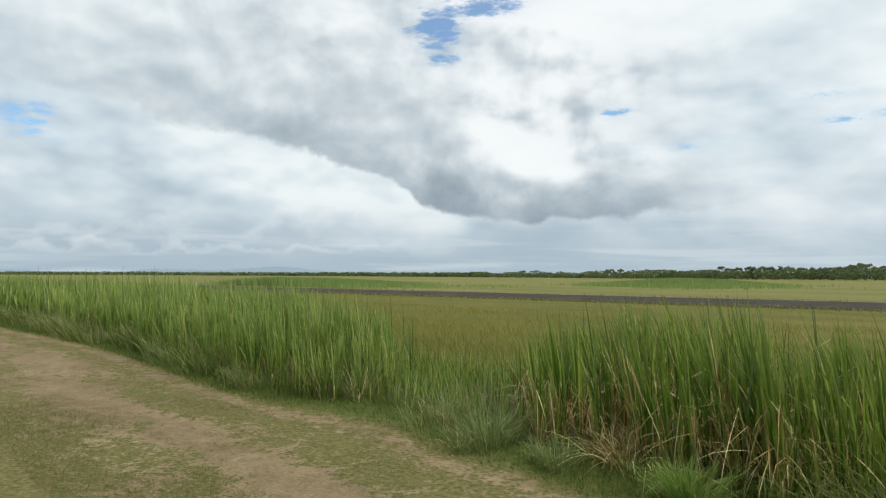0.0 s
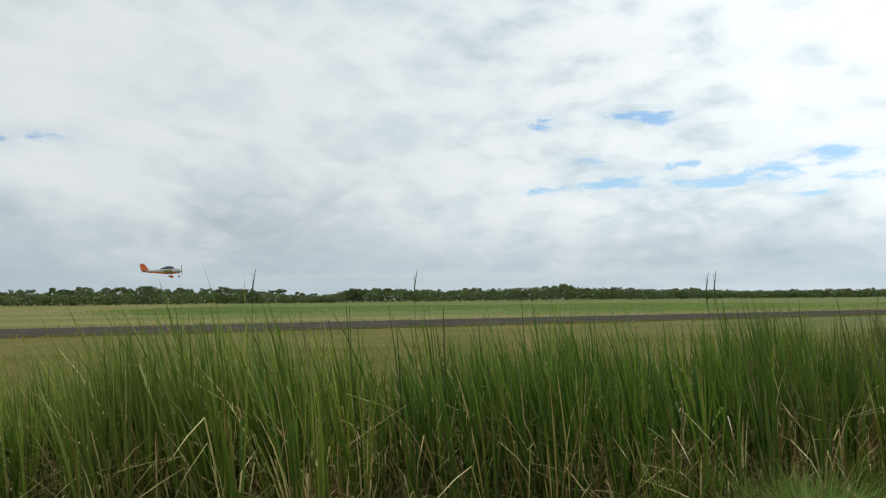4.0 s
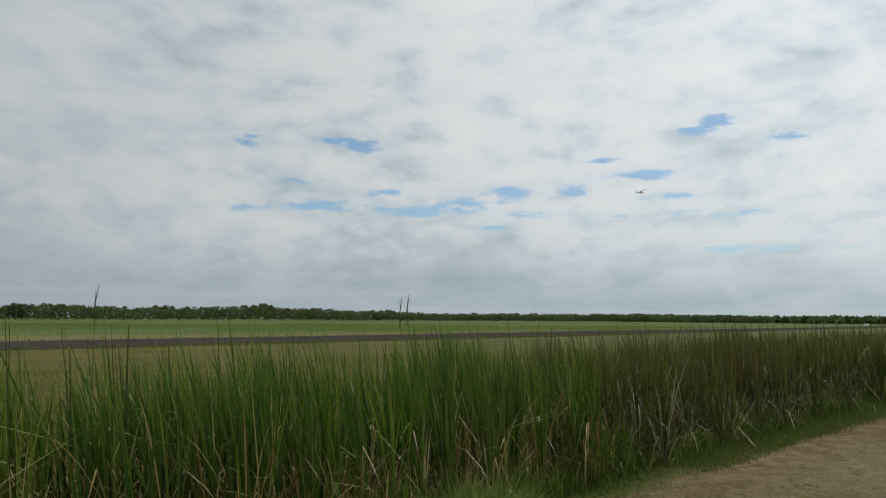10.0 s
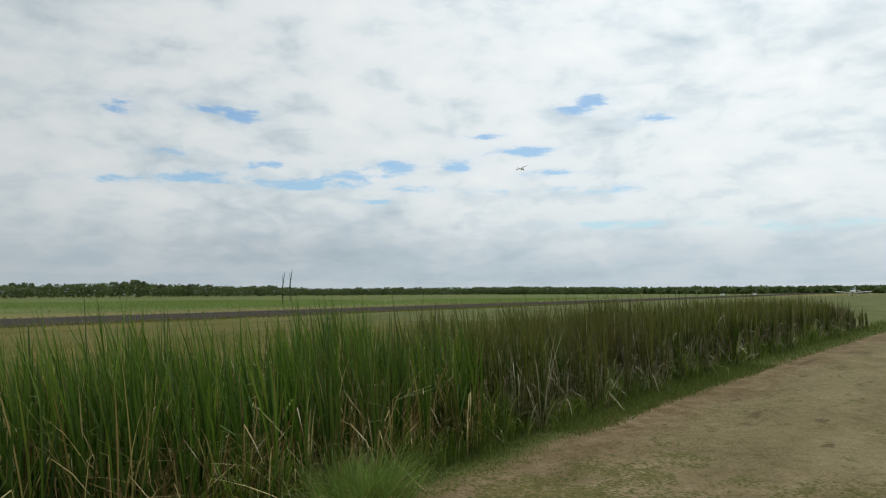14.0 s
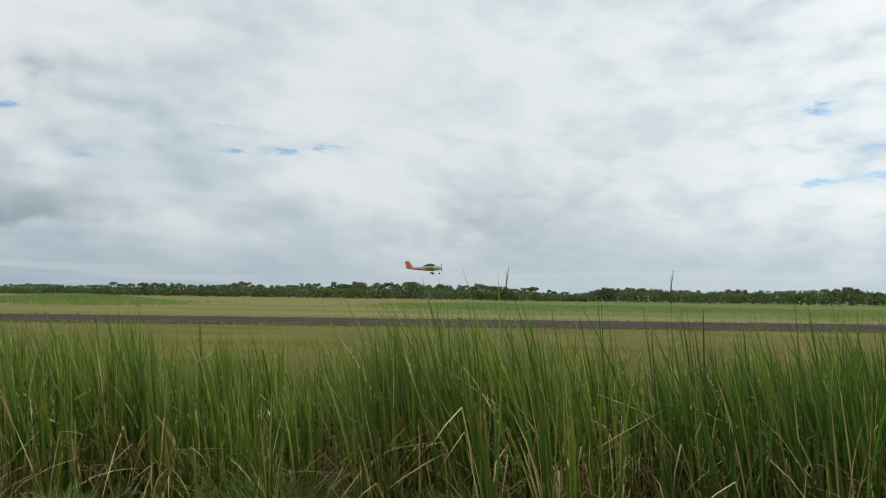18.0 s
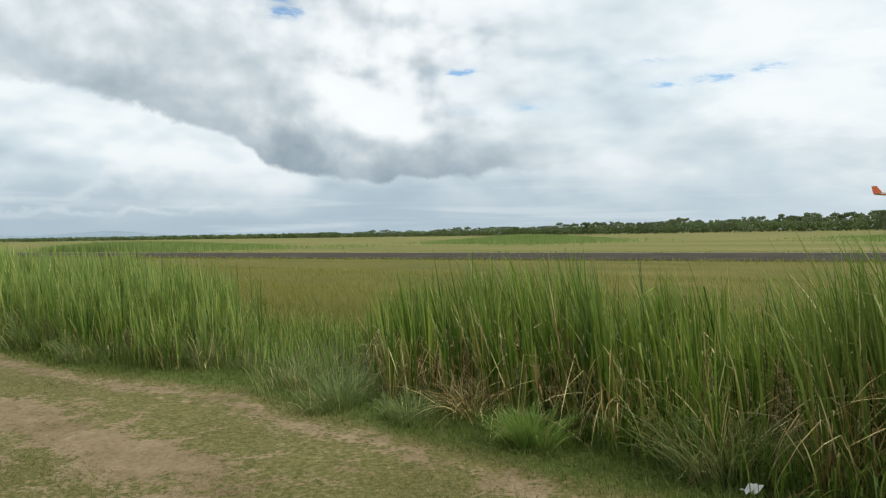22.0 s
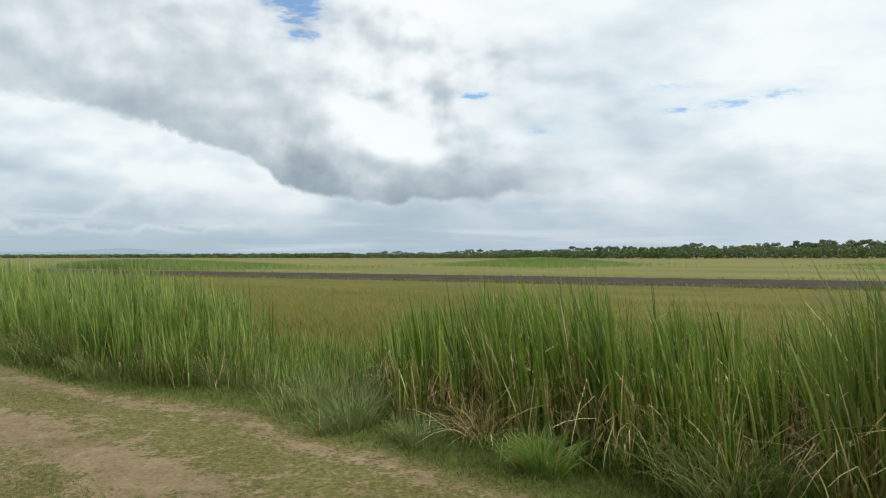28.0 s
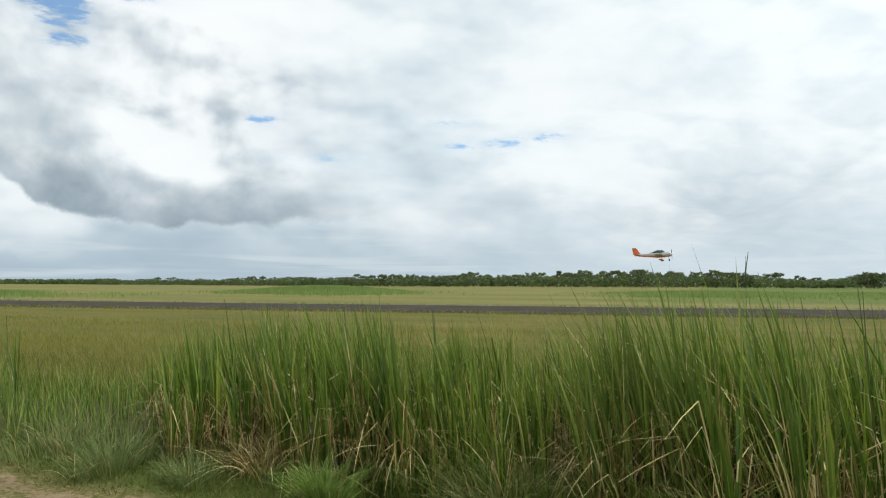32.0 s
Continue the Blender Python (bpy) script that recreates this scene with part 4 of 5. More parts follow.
    for n, u0, u1 in ((9000, -16, 9), (4500, -32, -16), (5000, 9, 36)):
        u, v, x, y = scatter(rng, n, u0, u1, 2.2, 6.5, REEDS)
        tall = rng.uniform(0.35, 0.75, n) * np.where((bearing(x, y) > 8) & (bearing(x, y) < 20), 0.5, 1.0)
        sets.append(blades(rng, x, y, tall, rng.uniform(0.006, 0.014, n), WIND, 0.15, 0.25, 0.15, 3))
    stuff("rough_grass", join(*sets), FRINGE, "soft olive-green seeding grass behind the reeds", "grass")
    # dark upright spikes standing over the rest
    sets = []
    for n, u0, u1 in ((70, -6.0, 4.9), (60, -14.0, -6.0), (60, -28.0, -14.0), (35, 8.6, 14.0), (60, 14.0, 40.0)):
        u, v, x, y = scatter(rng, n, u0, u1, 0.4, 2.2, REEDS)
        h = line(TOPS, u) * (0.95 + 0.22 * rng.beta(1.5, 2.4, n))
        h[np.abs(bearing(x, y) + 29.3) < 2.5] *= 0.85
        sets.append(blades(rng, x, y, h, rng.uniform(0.012, 0.020, n), (WIND[0], WIND[1]), 0.05, 0.04, 0.0, 4, tip=0.3))
    stuff("reed_spikes", join(*sets), SPIKE, "dark upright reed spikes above the bed", "reeds")


build_reeds()


def build_grasses():
    rng = np.random.default_rng(41)
    # verge between track and reeds
    sets = []
    for n, u0, u1, k in ((15000, -7, 9, 1.0), (18000, -16, -7, 1.1), (12000, -60, -16, 1.9), (16000, 9, 32, 1.5)):
        u = rng.uniform(u0, u1, n)
        a, b = line(VERGE, u) - 0.15, line(REEDS, u) + 0.3
        f = rng.uniform(0, 1, n)
        v = a + (b - a) * f + rng.normal(0, 0.05, n)
        x, y = spot(u, v)
        sets.append(blades(rng, x, y, (0.04 + 0.05 * f + 0.16 * f ** 4) * rng.uniform(0.6, 1.5, n), rng.uniform(0.005, 0.011, n) * k, WIND, 0.3, 0.3, 0.2, 3))
    stuff("verge_grass", join(*sets), VERGE_GRASS, "short lush green grass along the track edge", "grass")
    # field between reeds and runway
    sets = []
    for n, v0, v1, u0, u1, h, w in ((42000, 7.6, 15.0, -20, 24, 0.26, 0.008), (36000, 15.0, 24.0, -45, 50, 0.16, 0.014), (14000, 24.0, 36.0, -75, 85, 0.07, 0.02)):
        u = rng.uniform(u0, u1, n)
        v = rng.uniform(v0, v1, n)
        x, y = spot(u, v)
        sets.append(blades(rng, x, y, h * rng.uniform(0.5, 1.3, n), w * rng.uniform(0.6, 1.3, n), WIND, 0.25, 0.3, 0.2, 2))
    # longer tufts along both edges of the runway
    for side, n, h in ((-5.4, 9000, 0.16), (5.5, 7000, 0.20)):
        u = 95 * rng.uniform(-1, 1, n)
        v = runway_centre(u) + side + np.sign(side) * np.abs(rng.normal(0, 0.9, n)) - np.sign(side) * 0.25
        x, y = spot(u, v)
        sets.append(blades(rng, x, y, h * rng.uniform(0.3, 1.4, n), rng.uniform(0.03, 0.07, n), WIND, 0.25, 0.3, 0.2, 2))
    stuff("field_grass", join(*sets), FIELD_GRASS, "straw and green field grass before the runway", "grass")
    # far side: stands of greener, taller growth
    sets = []
    for a0, a1, r0, r1, n, h in ((3, -9, 105, 145, 44000, 1.3), (-26, -41, 90, 150, 32000, 0.7), (-38, -56, 100, 160, 30000, 0.55), (-50, -80, 85, 160, 44000, 0.55), (40, 17, 88, 118, 36000, 1.3), (-78, -100, 90, 170, 12000, 0.45)):
        am, ah, rm, rh = (a0 + a1) / 2, (a0 - a1) / 2, (r0 + r1) / 2, (r1 - r0) / 2
        p, q = rng.normal(0, 0.5, n), rng.normal(0, 0.5, n)
        az, r = np.radians(am + ah * p), rm + rh * q
        x, y = -np.sin(az) * r, np.cos(az) * r
        v = x * V[0] + y * V[1]
        u = x * U[0] + y * U[1]
        keep = (np.sin(u * 0.21 + 2 * np.sin(v * 0.13)) + rng.normal(0, 0.6, n) > -0.4) & (v > runway_centre(u) + 11)
        x, y = x[keep], y[keep]
        k = len(x)
        fade = np.exp(-(p[keep] ** 2 + q[keep] ** 2) * 1.3)
        sets.append(blades(rng, x, y, h * (0.35 + 0.65 * fade) * rng.uniform(0.7, 1.15, k), rng.uniform(0.08, 0.24, k), WIND, 0.2, 0.15, 0.1, 1))
    stuff("far_reeds", join(*sets), FAR_REED, "bright green stands of tall grass beyond the runway", "grass")
    # short turf tufts and straw on the track
    sets = []
    for n, u0, u1, v0, hi, wide in ((120000, -6, 10, 1.2, 0.034, 0.006), (24000, 8, 26, 0.5, 0.026, 0.008), (14000, -18, -4, 0.5, 0.026, 0.007)):
        u, v = rng.uniform(u0, u1, n), rng.uniform(v0, 4.6, n)
        x, y = spot(u, v)
        keep = (np.sin(x * 2.1 + 1.7 * np.sin(y * 1.3)) + np.cos(y * 2.7 - 1.1 * np.sin(x * 1.9)) + 0.30 * np.minimum(u + 4, 4) + rng.normal(0, 0.35, n)) > 0.1
        for u0, v0, su, sv in WORN:
            keep &= ((u - u0) / su) ** 2 + ((v - v0) / sv) ** 2 + rng.normal(0, 0.5, n) > 1.1
        keep &= (np.abs(v - line(VERGE, u) + 0.38) > 0.16) | (rng.uniform(0, 1, n) < 0.35)
        keep &= (x * x + y * y) > 6.0
        x, y = x[keep], y[keep]
        k = len(x)
        sets.append(blades(rng, x, y, hi * rng.uniform(0.3, 1.2, k), wide * rng.uniform(0.6, 1.4, k), (0, 0), 1.0, 0.4, 0.3, 1, tip=0.3))
    stuff("track_turf", join(*sets), TURF, "thin mown turf and straw scattered over the track", "grass")


build_grasses()


def tussock(name, u, v, n, height, radius, mat, label, out=0.55, width=0.008, curl=0.35):
    """One tuft of grass fanning out from its foot."""
    rng = np.random.default_rng(int(abs(u * 131 + v * 977)) + n)
    a = rng.uniform(0, 2 * np.pi, n)
    r = radius * np.sqrt(rng.uniform(0, 1, n)) * (1 + 0.35 * np.sin(a * 2 + u) + 0.2 * np.sin(a * 5))
    px, py = np.cos(a) * r, np.sin(a) * r
    f = out * (0.1 + r / radius) * rng.uniform(0.3, 1.2, n)
    arr = blades(rng, px, py, height * (0.35 + 0.85 * rng.beta(1.6, 1.6, n)), width * rng.uniform(0.6, 1.3, n), WIND, 0.14, curl, 0.3, 5, fan=(np.cos(a) * f, np.sin(a) * f))
    root = new(name, fast_mesh(name, arr[0], arr[1], mat, along=arr[2]))
    root.location = (*spot(u, v), 0.0)
    if mat is not STRAW:
        k = max(12, n // 9)
        a, r = a[:k], r[:k]
        f = out * rng.uniform(0.4, 1.5, k)
        dry = blades(rng, np.cos(a) * r, np.sin(a) * r, height * rng.uniform(0.5, 1.05, k), width * 0.8 * rng.uniform(0.6, 1.2, k), WIND, 0.2, curl, 0.4, 5, fan=(np.cos(a) * f, np.sin(a) * f))
        ob = new("dry_tuft", fast_mesh("dry_tuft", dry[0], dry[1], STRAW, along=dry[2]))
        ob.parent = root
        tagged(ob, "dry straw-coloured blades")
    return tagged(root, label, "tussock", "tussocks along the verge")


for args in (
    ("tussock", 2.75, 4.6, 560, 0.36, 0.15, LIME_GRASS, "vivid green tussock at the foot of the reeds", 0.55, 0.007),
    ("tussock", 5.75, 5.05, 420, 0.42, 0.42, PALE_GRASS, "pale grey-green tussock at the reed gap", 0.22),
    ("tussock", 4.95, 4.75, 560, 0.34, 0.32, BLUE_GRASS, "soft grey-green tussock on the verge", 0.5),
    ("tussock", 4.0, 4.65, 320, 0.27, 0.22, BLUE_GRASS, "small blue-green tussock on the verge", 0.5),
    ("tussock", 7.55, 5.0, 90, 0.78, 0.10, PALE_GRASS, "sparse pale grass fan with long seed stalks", 0.42, 0.007, 0.25),
    ("tussock", 9.55, 4.6, 620, 0.40, 0.40, BLUE_GRASS, "dense blue-green tussock beside bare earth", 0.5),
    ("tussock", 10.9, 5.15, 360, 0.72, 0.45, PALE_GRASS, "dry straw-topped tussock before the reeds", 0.35),
    ("tussock", -3.55, 3.85, 1100, 0.52, 0.26, LIME_GRASS, "bright lime-green tussock at the track edge", 0.40, 0.006),
    ("tussock", -1.85, 4.5, 520, 0.36, 0.34, LIME_GRASS, "low spreading green tussock under the reeds", 0.6),
    ("tussock", -0.1, 4.6, 460, 0.55, 0.28, PALE_GRASS, "yellow-green tussock leaning from the reeds", 0.45),
    ("tussock", 1.35, 4.75, 460, 0.52, 0.26, PALE_GRASS, "arching yellow-green tussock before the reeds", 0.5),
    ("tussock", 3.6, 5.1, 240, 0.42, 0.24, STRAW, "collapsed brown dead tussock before the reeds", 0.9, 0.010, 0.7),
    ("tussock", -3.3, 4.65, 320, 0.55, 0.26, STRAW, "rusty brown dead tussock among the reeds", 0.6, 0.010, 0.7),
    ("tussock", 16.0, 5.2, 420, 0.62, 0.5, BLUE_GRASS, "bushy grey-green tussock along the verge", 0.4, 0.014),
    ("tussock", 13.6, 5.1, 420, 0.55, 0.4, VERGE_GRASS, "dark green tussock along the verge", 0.4, 0.012),
):
    tussock(*args)
rng = np.random.default_rng(61)
for k in range(26):
    u = 11.5 + k * 1.0 + rng.uniform(-0.3, 0.3)
    mat, label = ((VERGE_GRASS, "dark green tussock at the foot of the bank"), (BLUE_GRASS, "grey-green tussock at the foot of the bank"),
                  (PALE_GRASS, "straw-tipped tussock at the foot of the bank"))[int(rng.choice(3, p=[0.5, 0.3, 0.2]))]
    tussock("tussock", u, float(line(REEDS, u)) + rng.uniform(-0.25, 0.25), 180, rng.uniform(0.45, 0.85), rng.uniform(0.25, 0.5), mat, label, 0.4, 0.011 + 0.0006 * k)


def build_clods():
    rng = np.random.default_rng(51)
    vs, qs = [], []
    n = 420
    u = np.concatenate([rng.uniform(-16, -4, n), rng.uniform(-4, 14, n // 3), rng.uniform(-15, -3, n * 2)])
    v = np.concatenate([rng.uniform(0.2, 4.2, n), rng.uniform(0.5, 4.2, n // 3), 3.6 + rng.normal(0, 0.45, n * 2)])
    cube = np.array([(-1, -1, 0), (1, -1, 0), (1, 1, 0), (-1, 1, 0), (-0.6, -0.7, 0.8), (0.6, -0.5, 1.0), (0.5, 0.6, 0.7), (-0.6, 0.6, 0.9)])
    faces = np.array([(0, 1, 5, 4), (1, 2, 6, 5), (2, 3, 7, 6), (3, 0, 4, 7), (4, 5, 6, 7)])
    for k, (a, b) in enumerate(zip(u, v)):
        x, y = spot(a, b)
        s = rng.uniform(0.005, 0.015) * (1.5 if rng.random() < 0.08 else 1.0)
        p = cube * rng.uniform(0.7, 1.3, (8, 3)) * (s * rng.uniform(0.8, 1.8), s, s * 0.7)
        t = rng.uniform(0, 6.28)
        px = p[:, 0] * math.cos(t) - p[:, 1] * math.sin(t) + x
        py = p[:, 0] * math.sin(t) + p[:, 1] * math.cos(t) + y
        vs.append(np.stack([px, py, p[:, 2] + float(ground_height(np.array(x), np.array(y))) - 0.003], -1))
        qs.append(faces + 8 * k)
    stuff("clods", (np.concatenate(vs), np.concatenate(qs)), CLOD, "small brown earth clods strewn over the track", "earth")


build_clods()


def build_litter():
    bm = bmesh.new()
    rng = random.Random(4)
    rows = []
    for i in range(7):
        rows.append([bm.verts.new(((i - 3) * 0.022, (j - 1.5) * 0.02, 0.03 + 0.022 * math.sin(i * 1.3 + j) + rng.uniform(0, 0.012))) for j in range(4)])
    for a, b in zip(rows, rows[1:]):
        for j in range(3):
            bm.faces.new((a[j], a[j + 1], b[j + 1], b[j]))
    bmesh.ops.solidify(bm, geom=bm.faces[:], thickness=0.002)
    ob = part("scrap", bm, PAPER)
    ob.location = (*spot(1.14, 4.42), 0.03)
    ob.rotation_euler = (0.2, -0.1, 0.4)
    tagged(ob, "crumpled white scrap lying in the verge grass", "litter")


build_litter()


# ------------------------------------------------------------------ aircraft
def loft(bm, sections, sides=12):
    """A closed body along x from (x, z, half width, half height) sections."""
    rings = []
    for x, z, w, h in sections:
        rings.append([bm.verts.new((x, w * math.copysign(abs(math.cos(t)) ** 0.75, math.cos(t)), z + h * math.copysign(abs(math.sin(t)) ** 0.8, math.sin(t))))
                      for t in (2 * math.pi * k / sides for k in range(sides))])
    for a, b in zip(rings, rings[1:]):
        for k in range(sides):
            bm.faces.new((a[k], a[(k + 1) % sides], b[(k + 1) % sides], b[k]))
    bm.faces.new(rings[0][::-1])
    bm.faces.new(rings[-1])


def aerofoil(bm, root, tip, root_chord, tip_chord, thick, axis="Y"):
    """A tapered surface from root to tip (leading edges); axis Y lies flat, Z stands up."""
    prof = [(0, 0), (0.08, 0.5), (0.3, 0.62), (0.7, 0.35), (1, 0), (0.7, -0.15), (0.3, -0.25), (0.08, -0.25)]
    rings = []
    for (x, y, z), c in ((root, root_chord), (tip, tip_chord)):
        ring = []
        for a, b in prof:
            d = b * thick * c
            ring.append(bm.verts.new((x - a * c, y, z + d) if axis == "Y" else (x - a * c, y + d, z)))
        rings.append(ring)
    for k in range(8):
        bm.faces.new((rings[0][k], rings[0][(k + 1) % 8], rings[1][(k + 1) % 8], rings[1][k]))
    bm.faces.new(rings[0][::-1])
    bm.faces.new(rings[1])


def rod(bm, a, b, r, sides=6):
    a, b = Vector(a), Vector(b)
    q = (b - a).to_track_quat("Z", "Y").to_matrix()
    rings = [[bm.verts.new(p + q @ Vector((r * math.cos(6.2832 * k / sides), r * math.sin(6.2832 * k / sides), 0))) for k in range(sides)] for p in (a, b)]
    for k in range(sides):
        bm.faces.new((rings[0][k], rings[0][(k + 1) % sides], rings[1][(k + 1) % sides], rings[1][k]))
    bm.faces.new(rings[0][::-1])
    bm.faces.new(rings[1])


def wheel(bm, c, r, w):
    prof = [(-w, r * 0.55), (-w, r * 0.9), (-w * 0.5, r), (w * 0.5, r), (w, r * 0.9), (w, r * 0.55)]
    rings = [[bm.verts.new((c[0] + q * math.cos(6.2832 * k / 14), c[1] + y, c[2] + q * math.sin(6.2832 * k / 14))) for k in range(14)] for y, q in prof]
    for a, b in zip(rings, rings[1:]):
        for k in range(14):
            bm.faces.new((a[k], a[(k + 1) % 14], b[(k + 1) % 14], b[k]))
    bm.faces.new(rings[0][::-1])
    bm.faces.new(rings[-1])


def propeller(root, x, z, r, mat=DARK):
    bm = bmesh.new()
    for s in (1, -1):
        rings = []
        for d, w, tw in ((0.08, 0.05, 0.9), (r * 0.5, 0.08, 0.5), (r, 0.04, 0.25)):
            dy, dx = w * math.cos(tw), w * math.sin(tw)
            rings.append([bm.verts.new((x + a * dx + b * 0.012, a * dy * s, z + s * d)) for a, b in ((-1, -1), (1, -1), (1, 1), (-1, 1))])
        for p, q in zip(rings, rings[1:]):
            for k in range(4):
                bm.faces.new((p[k], p[(k + 1) % 4], q[(k + 1) % 4], q[k]))
        bm.faces.new(rings[-1])
    part("propeller", bm, mat, root, "dark two-bladed propeller")
    bm = bmesh.new()
    loft(bm, [(x - 0.06, z, 0.15, 0.15), (x + 0.1, z, 0.11, 0.11), (x + 0.22, z, 0.02, 0.02)], 10)
    part("spinner", bm, WHITE, root)


def high_wing_aircraft():
    root = new("high_wing_aircraft")
    bm = bmesh.new()
    loft(bm, [(2.15, 0.02, 0.30, 0.30), (1.9, 0.02, 0.44, 0.42), (1.0, 0.06, 0.52, 0.52), (0.5, 0.28, 0.54, 0.74), (-0.7, 0.26, 0.52, 0.70),
              (-1.8, 0.20, 0.36, 0.44), (-4.2, 0.24, 0.12, 0.20), (-5.0, 0.28, 0.04, 0.12)])
    body = part("fuselage", bm, WHITE, root, "white painted fuselage")
    for s in (1, -1):
        bm = bmesh.new()
        aerofoil(bm, (0.75, 0.0 if s > 0 else -0.001, 1.0), (0.62, s * 5.15, 1.14), 1.6, 1.1, 0.13)
        part("wing", bm, WHITE, root)
        bm = bmesh.new()
        rod(bm, (0.35, s * 0.5, -0.32), (0.3, s * 2.5, 1.02), 0.04)
        part("wing_strut", bm, WHITE, root)
        bm = bmesh.new()
        aerofoil(bm, (-4.1, s * 0.05, 0.32), (-4.35, s * 1.6, 0.34), 0.95, 0.6, 0.10)
        part("tailplane", bm, WHITE, root)
        bm = bmesh.new()
        rod(bm, (-0.1, s * 0.45, -0.4), (-0.15, s * 1.1, -0.98), 0.045)
        part("gear_leg", bm, WHITE, root)
        bm = bmesh.new()
        wheel(bm, (-0.15, s * 1.15, -1.0), 0.20, 0.07)
        part("wheel", bm, DARK, root, "black rubber tyre")
        bm = bmesh.new()
        bmesh.ops.create_cube(bm, size=1.0, matrix=Matrix.Translation((-0.05, s * 0.535, 0.66)) @ Matrix.Diagonal((1.25, 0.02, 0.34, 1)))
        bmesh.ops.bevel(bm, geom=bm.edges[:], offset=0.008, segments=1)
        part("side_window", bm, GLASS, body, "dark tinted side window")
    bm = bmesh.new()
    loft(bm, [(0.98, 0.58, 0.40, 0.06), (0.72, 0.72, 0.46, 0.20), (0.5, 0.82, 0.49, 0.22)], 10)
    part("windscreen", bm, GLASS, body, "dark tinted windscreen")
    bm = bmesh.new()
    aerofoil(bm, (-3.6, 0, 0.35), (-4.6, 0, 1.75), 1.3, 0.65, 0.09, "Z")
    part("tail_fin", bm, WHITE, root)
    bm = bmesh.new()
    rod(bm, (1.55, 0, -0.35), (1.65, 0, -0.95), 0.04)
    part("gear_leg", bm, GREY, root)
    bm = bmesh.new()
    wheel(bm, (1.65, 0, -1.0), 0.18, 0.06)
    part("wheel", bm, DARK, root, "black rubber nose tyre")
    propeller(root, 2.2, 0.02, 0.88)
    return root


def low_wing_aircraft(name, tail, trim, belly):
    root = new(name)
    bm = bmesh.new()
    loft(bm, [(1.95, 0.05, 0.22, 0.24), (1.75, 0.04, 0.40, 0.38), (0.9, 0.05, 0.50, 0.46), (-0.3, 0.06, 0.50, 0.46), (-1.5, 0.08, 0.34, 0.34),
              (-3.3, 0.16, 0.12, 0.18), (-4.1, 0.2, 0.05, 0.12)])
    body = part("fuselage", bm, SILVER if trim else WHITE, root, "silver-white painted fuselage" if trim else "white painted fuselage")
    bm = bmesh.new()
    loft(bm, [(1.0, 0.45, 0.16, 0.05), (0.55, 0.52, 0.40, 0.30), (-0.2, 0.54, 0.42, 0.36), (-0.9, 0.46, 0.30, 0.22), (-1.5, 0.36, 0.12, 0.06)], 12)
    part("canopy", bm, GLASS, body, "dark glazed bubble canopy")
    if trim:
        bm = bmesh.new()
        loft(bm, [(1.9, -0.12, 0.25, 0.13), (0.9, -0.2, 0.505, 0.24), (-0.4, -0.2, 0.505, 0.24), (-1.5, -0.08, 0.35, 0.2), (-3.3, 0.08, 0.13, 0.13)], 12)
        part("belly_stripe", bm, belly, body, "orange painted lower fuselage")
    for s in (1, -1):
        bm = bmesh.new()
        aerofoil(bm, (0.75, s * 0.35, -0.22), (0.68, s * 3.9, 0.02), 1.45, 1.2, 0.13)
        part("wing", bm, SILVER if trim else WHITE, root)
        bm = bmesh.new()
        aerofoil(bm, (-3.2, s * 0.05, 0.22), (-3.45, s * 1.4, 0.24), 0.85, 0.55, 0.09)
        part("tailplane", bm, tail, root)
        bm = bmesh.new()
        rod(bm, (0.35, s * 0.6, -0.3), (0.30, s * 0.95, -0.8), 0.035)
        part("gear_leg", bm, GREY, root)
        bm = bmesh.new()
        loft(bm, [(0.68, -0.86, 0.03, 0.06), (0.42, -0.84, 0.10, 0.16), (0.15, -0.82, 0.09, 0.13), (-0.12, -0.80, 0.02, 0.04)], 10)
        bmesh.ops.translate(bm, verts=bm.verts[:], vec=(0, s * 0.97, 0))
        spat = part("wheel_spat", bm, belly if trim else WHITE, root)
        bm = bmesh.new()
        wheel(bm, (0.32, s * 0.97, -0.90), 0.17, 0.055)
        part("wheel", bm, DARK, spat, "black rubber tyre")
    bm = bmesh.new()
    aerofoil(bm, (-2.95, 0, 0.25), (-3.75, 0, 1.45), 1.3, 0.7, 0.09, "Z")
    part("tail_fin", bm, tail, root, "orange painted tail fin" if trim else "")
    bm = bmesh.new()
    rod(bm, (1.45, 0, -0.28), (1.55, 0, -0.8), 0.03)
    part("gear_leg", bm, GREY, root)
    bm = bmesh.new()
    wheel(bm, (1.55, 0, -0.92), 0.15, 0.05)
    part("wheel", bm, DARK, root, "black rubber nose tyre")
    propeller(root, 2.0, 0.05, 0.85)
    return root


def set_aircraft(ob, az, el, r, heading, pitch=0.0, bank=0.0, z=None):
    x, y = at_az(az, r * math.cos(radians(el)))
    h = EYE[2] + r * math.sin(radians(el)) if z is None else z
    ob.matrix_basis = Matrix.Translation((x, y, h)) @ Matrix.Rotation(radians(heading), 4, "Z") @ Matrix.Rotation(radians(-pitch), 4, "Y") @ Matrix.Rotation(radians(bank), 4, "X")


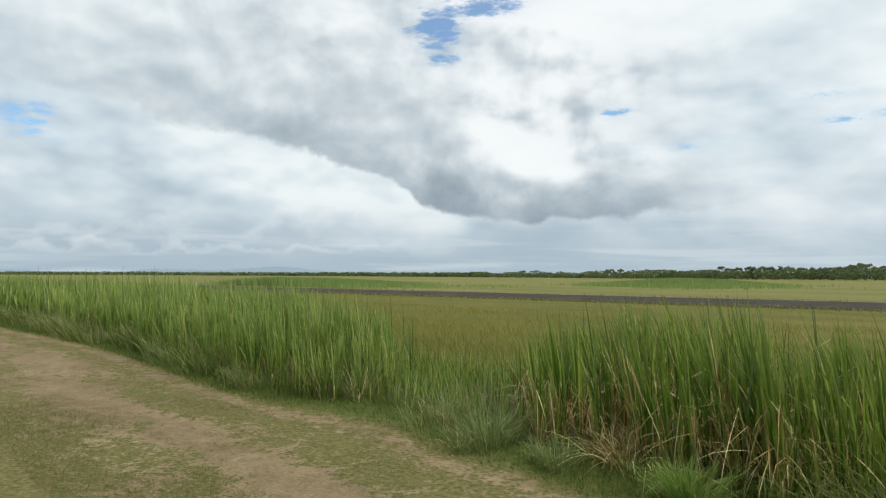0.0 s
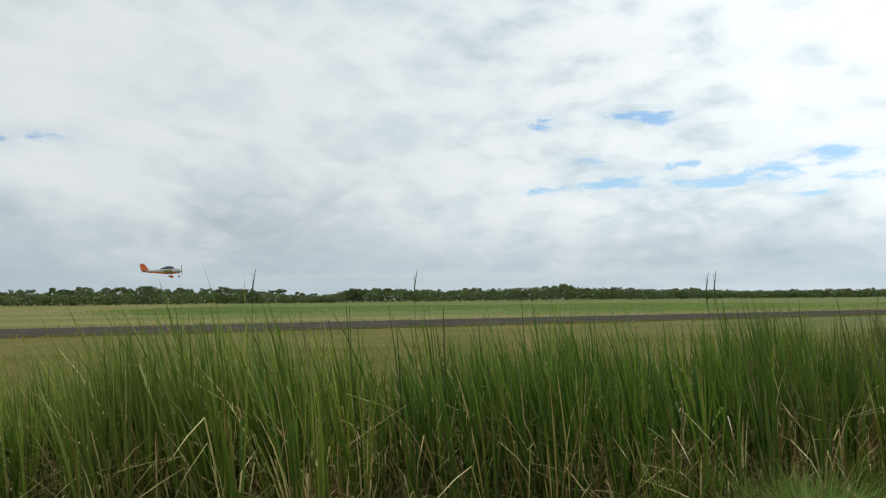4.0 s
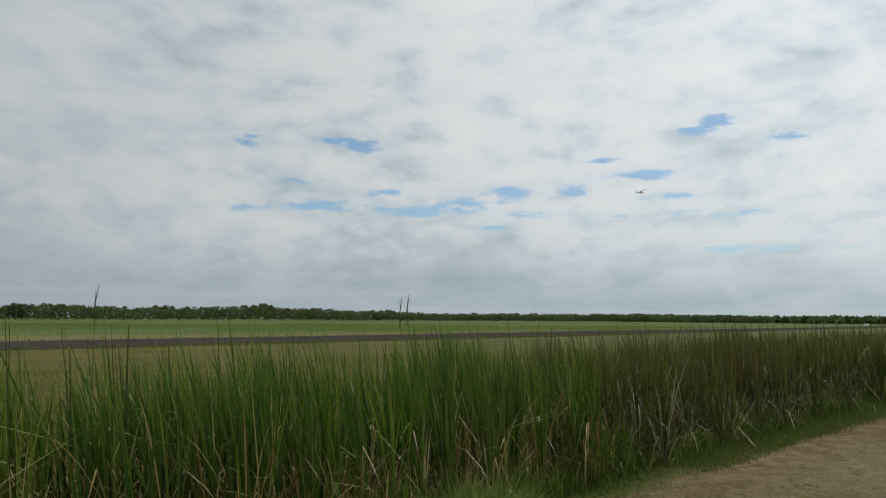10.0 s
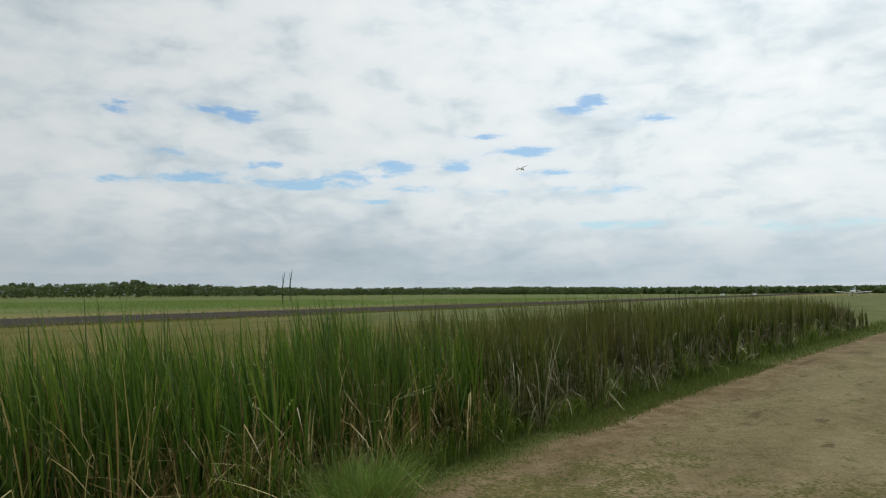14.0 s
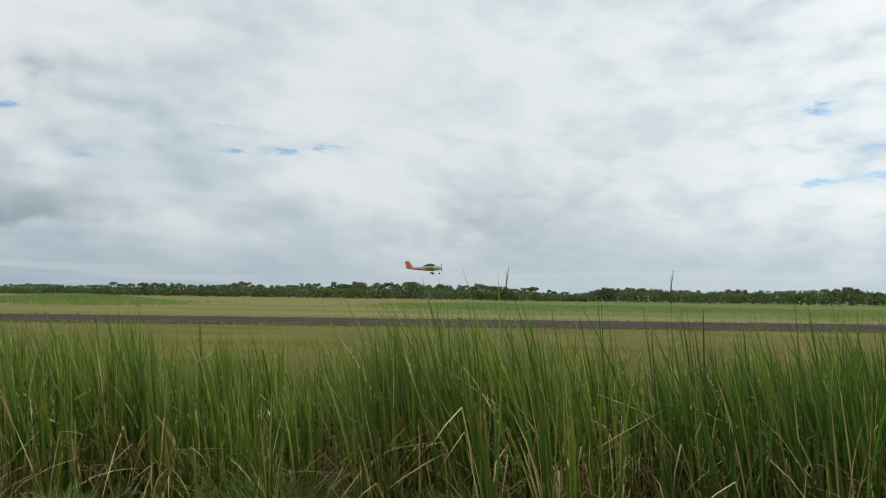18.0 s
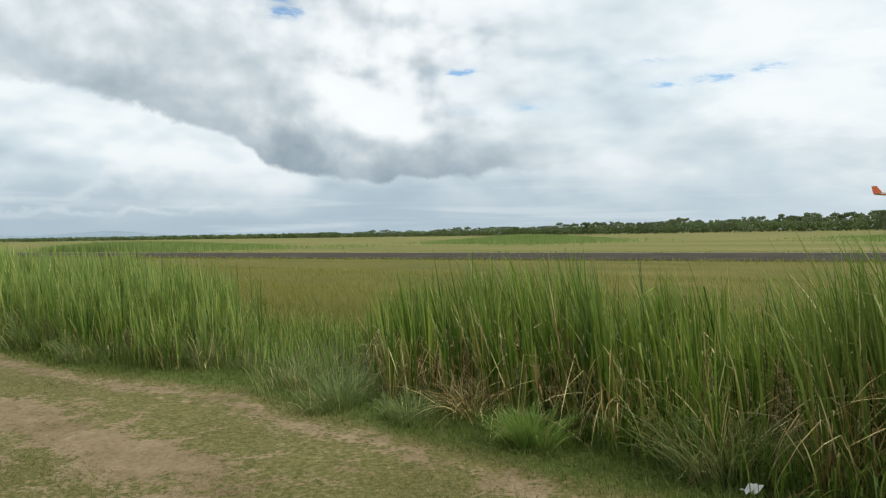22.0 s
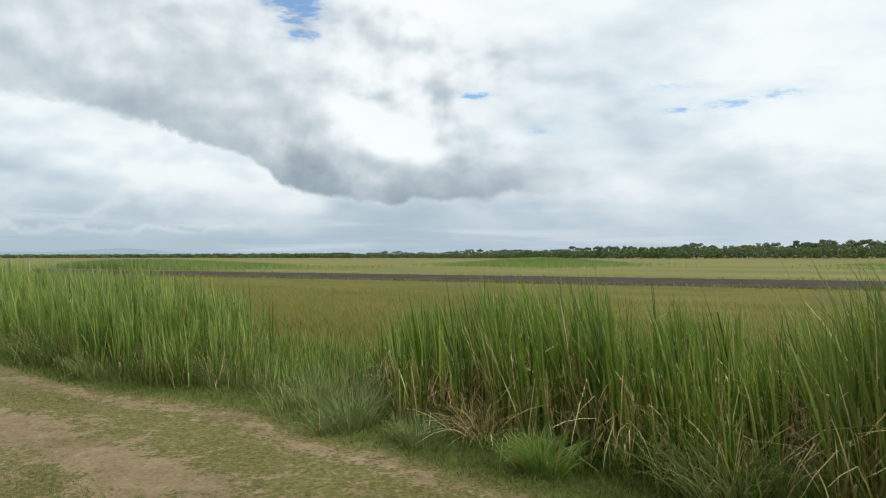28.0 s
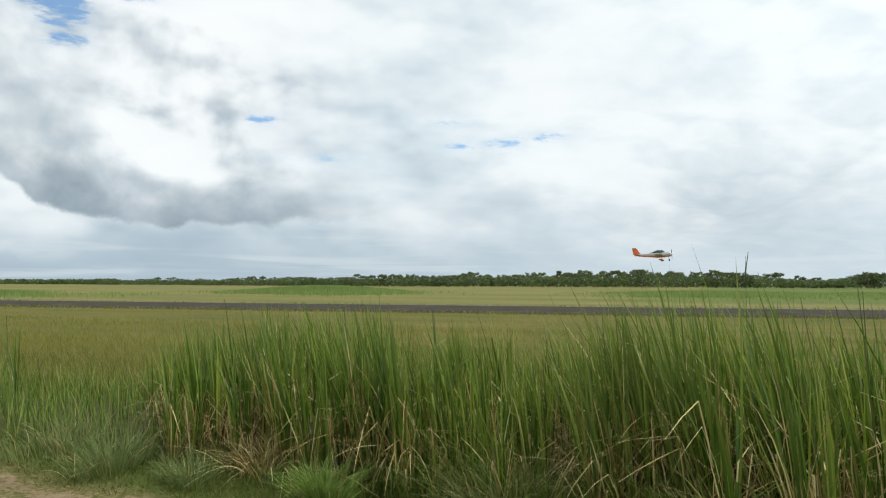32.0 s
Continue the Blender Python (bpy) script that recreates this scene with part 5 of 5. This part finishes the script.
ALONG = math.degrees(math.atan2(-U[1], -U[0]))
ob = tagged(high_wing_aircraft(), "white high-wing light aircraft climbing away in flight", "aircraft")
set_aircraft(ob, -89.6, 9.75, 520, ALONG, 8, -12)
ob = tagged(low_wing_aircraft("low_wing_aircraft", ORANGE, True, ORANGE), "silver and orange low-wing light aircraft flying low", "aircraft")
set_aircraft(ob, -29.3, 2.26, 126, ALONG, 3, 0)
ob = tagged(low_wing_aircraft("parked_aircraft", WHITE, False, WHITE), "white low-wing light aircraft parked on grass", "aircraft")
set_aircraft(ob, -113.0, 0, 200, 150.0, 0, 0, z=1.07)


def marker(az, r):
    bm = bmesh.new()
    p = [(-0.65, -0.35, 0), (0.65, -0.35, 0), (0.65, 0.35, 0), (-0.65, 0.35, 0), (-0.65, 0, 0.6), (0.65, 0, 0.6)]
    v = [bm.verts.new(c) for c in p]
    for f in ((0, 1, 5, 4), (2, 3, 4, 5), (1, 2, 5), (3, 0, 4), (3, 2, 1, 0)):
        bm.faces.new([v[i] for i in f])
    bmesh.ops.bevel(bm, geom=bm.edges[:], offset=0.02, segments=1)
    ob = part("gable_marker", bm, WHITE)
    ob.matrix_basis = Matrix.Translation((*at_az(az, r), 0.0)) @ Matrix.Rotation(radians(az), 4, "Z")
    return tagged(ob, "small white gable marker on the airfield grass", "marker", "markers on the airfield")


marker(-104.5, 250)
marker(-106.7, 258)


def stalk(az, r, height, lean):
    """One tall bare reed stalk with a thin seed head."""
    bm = bmesh.new()
    n = 7
    pts = [(lean * height * (k / n) ** 1.5, 0.0, height * k / n) for k in range(n + 1)]
    tube(bm, pts, [0.0032 - 0.0003 * k for k in range(n + 1)], 6)
    ob = part("reed_stalk", bm, SPIKE)
    bm = bmesh.new()
    top = pts[-1]
    tube(bm, [(top[0] - 0.3 * lean * 0.3, 0, top[2] - 0.24), (top[0] - 0.05 * lean, 0, top[2] - 0.1), (top[0] + 0.02, 0, top[2] + 0.03)], [0.003, 0.005, 0.0015], 6)
    part("seed_head", bm, SPIKE, ob)
    ob.matrix_basis = Matrix.Translation((*at_az(az, r), 0.0)) @ Matrix.Rotation(radians(az), 4, "Z")
    return tagged(ob, "tall thin dark reed stalk above the bed", "reed", "tall reed stalks")


stalk(-71.0, 6.0, 1.75, -0.03)
stalk(-71.9, 6.0, 1.77, -0.05)
stalk(-35.4, 5.6, 1.81, 0.0)
stalk(-48.2, 5.8, 1.80, -0.01)
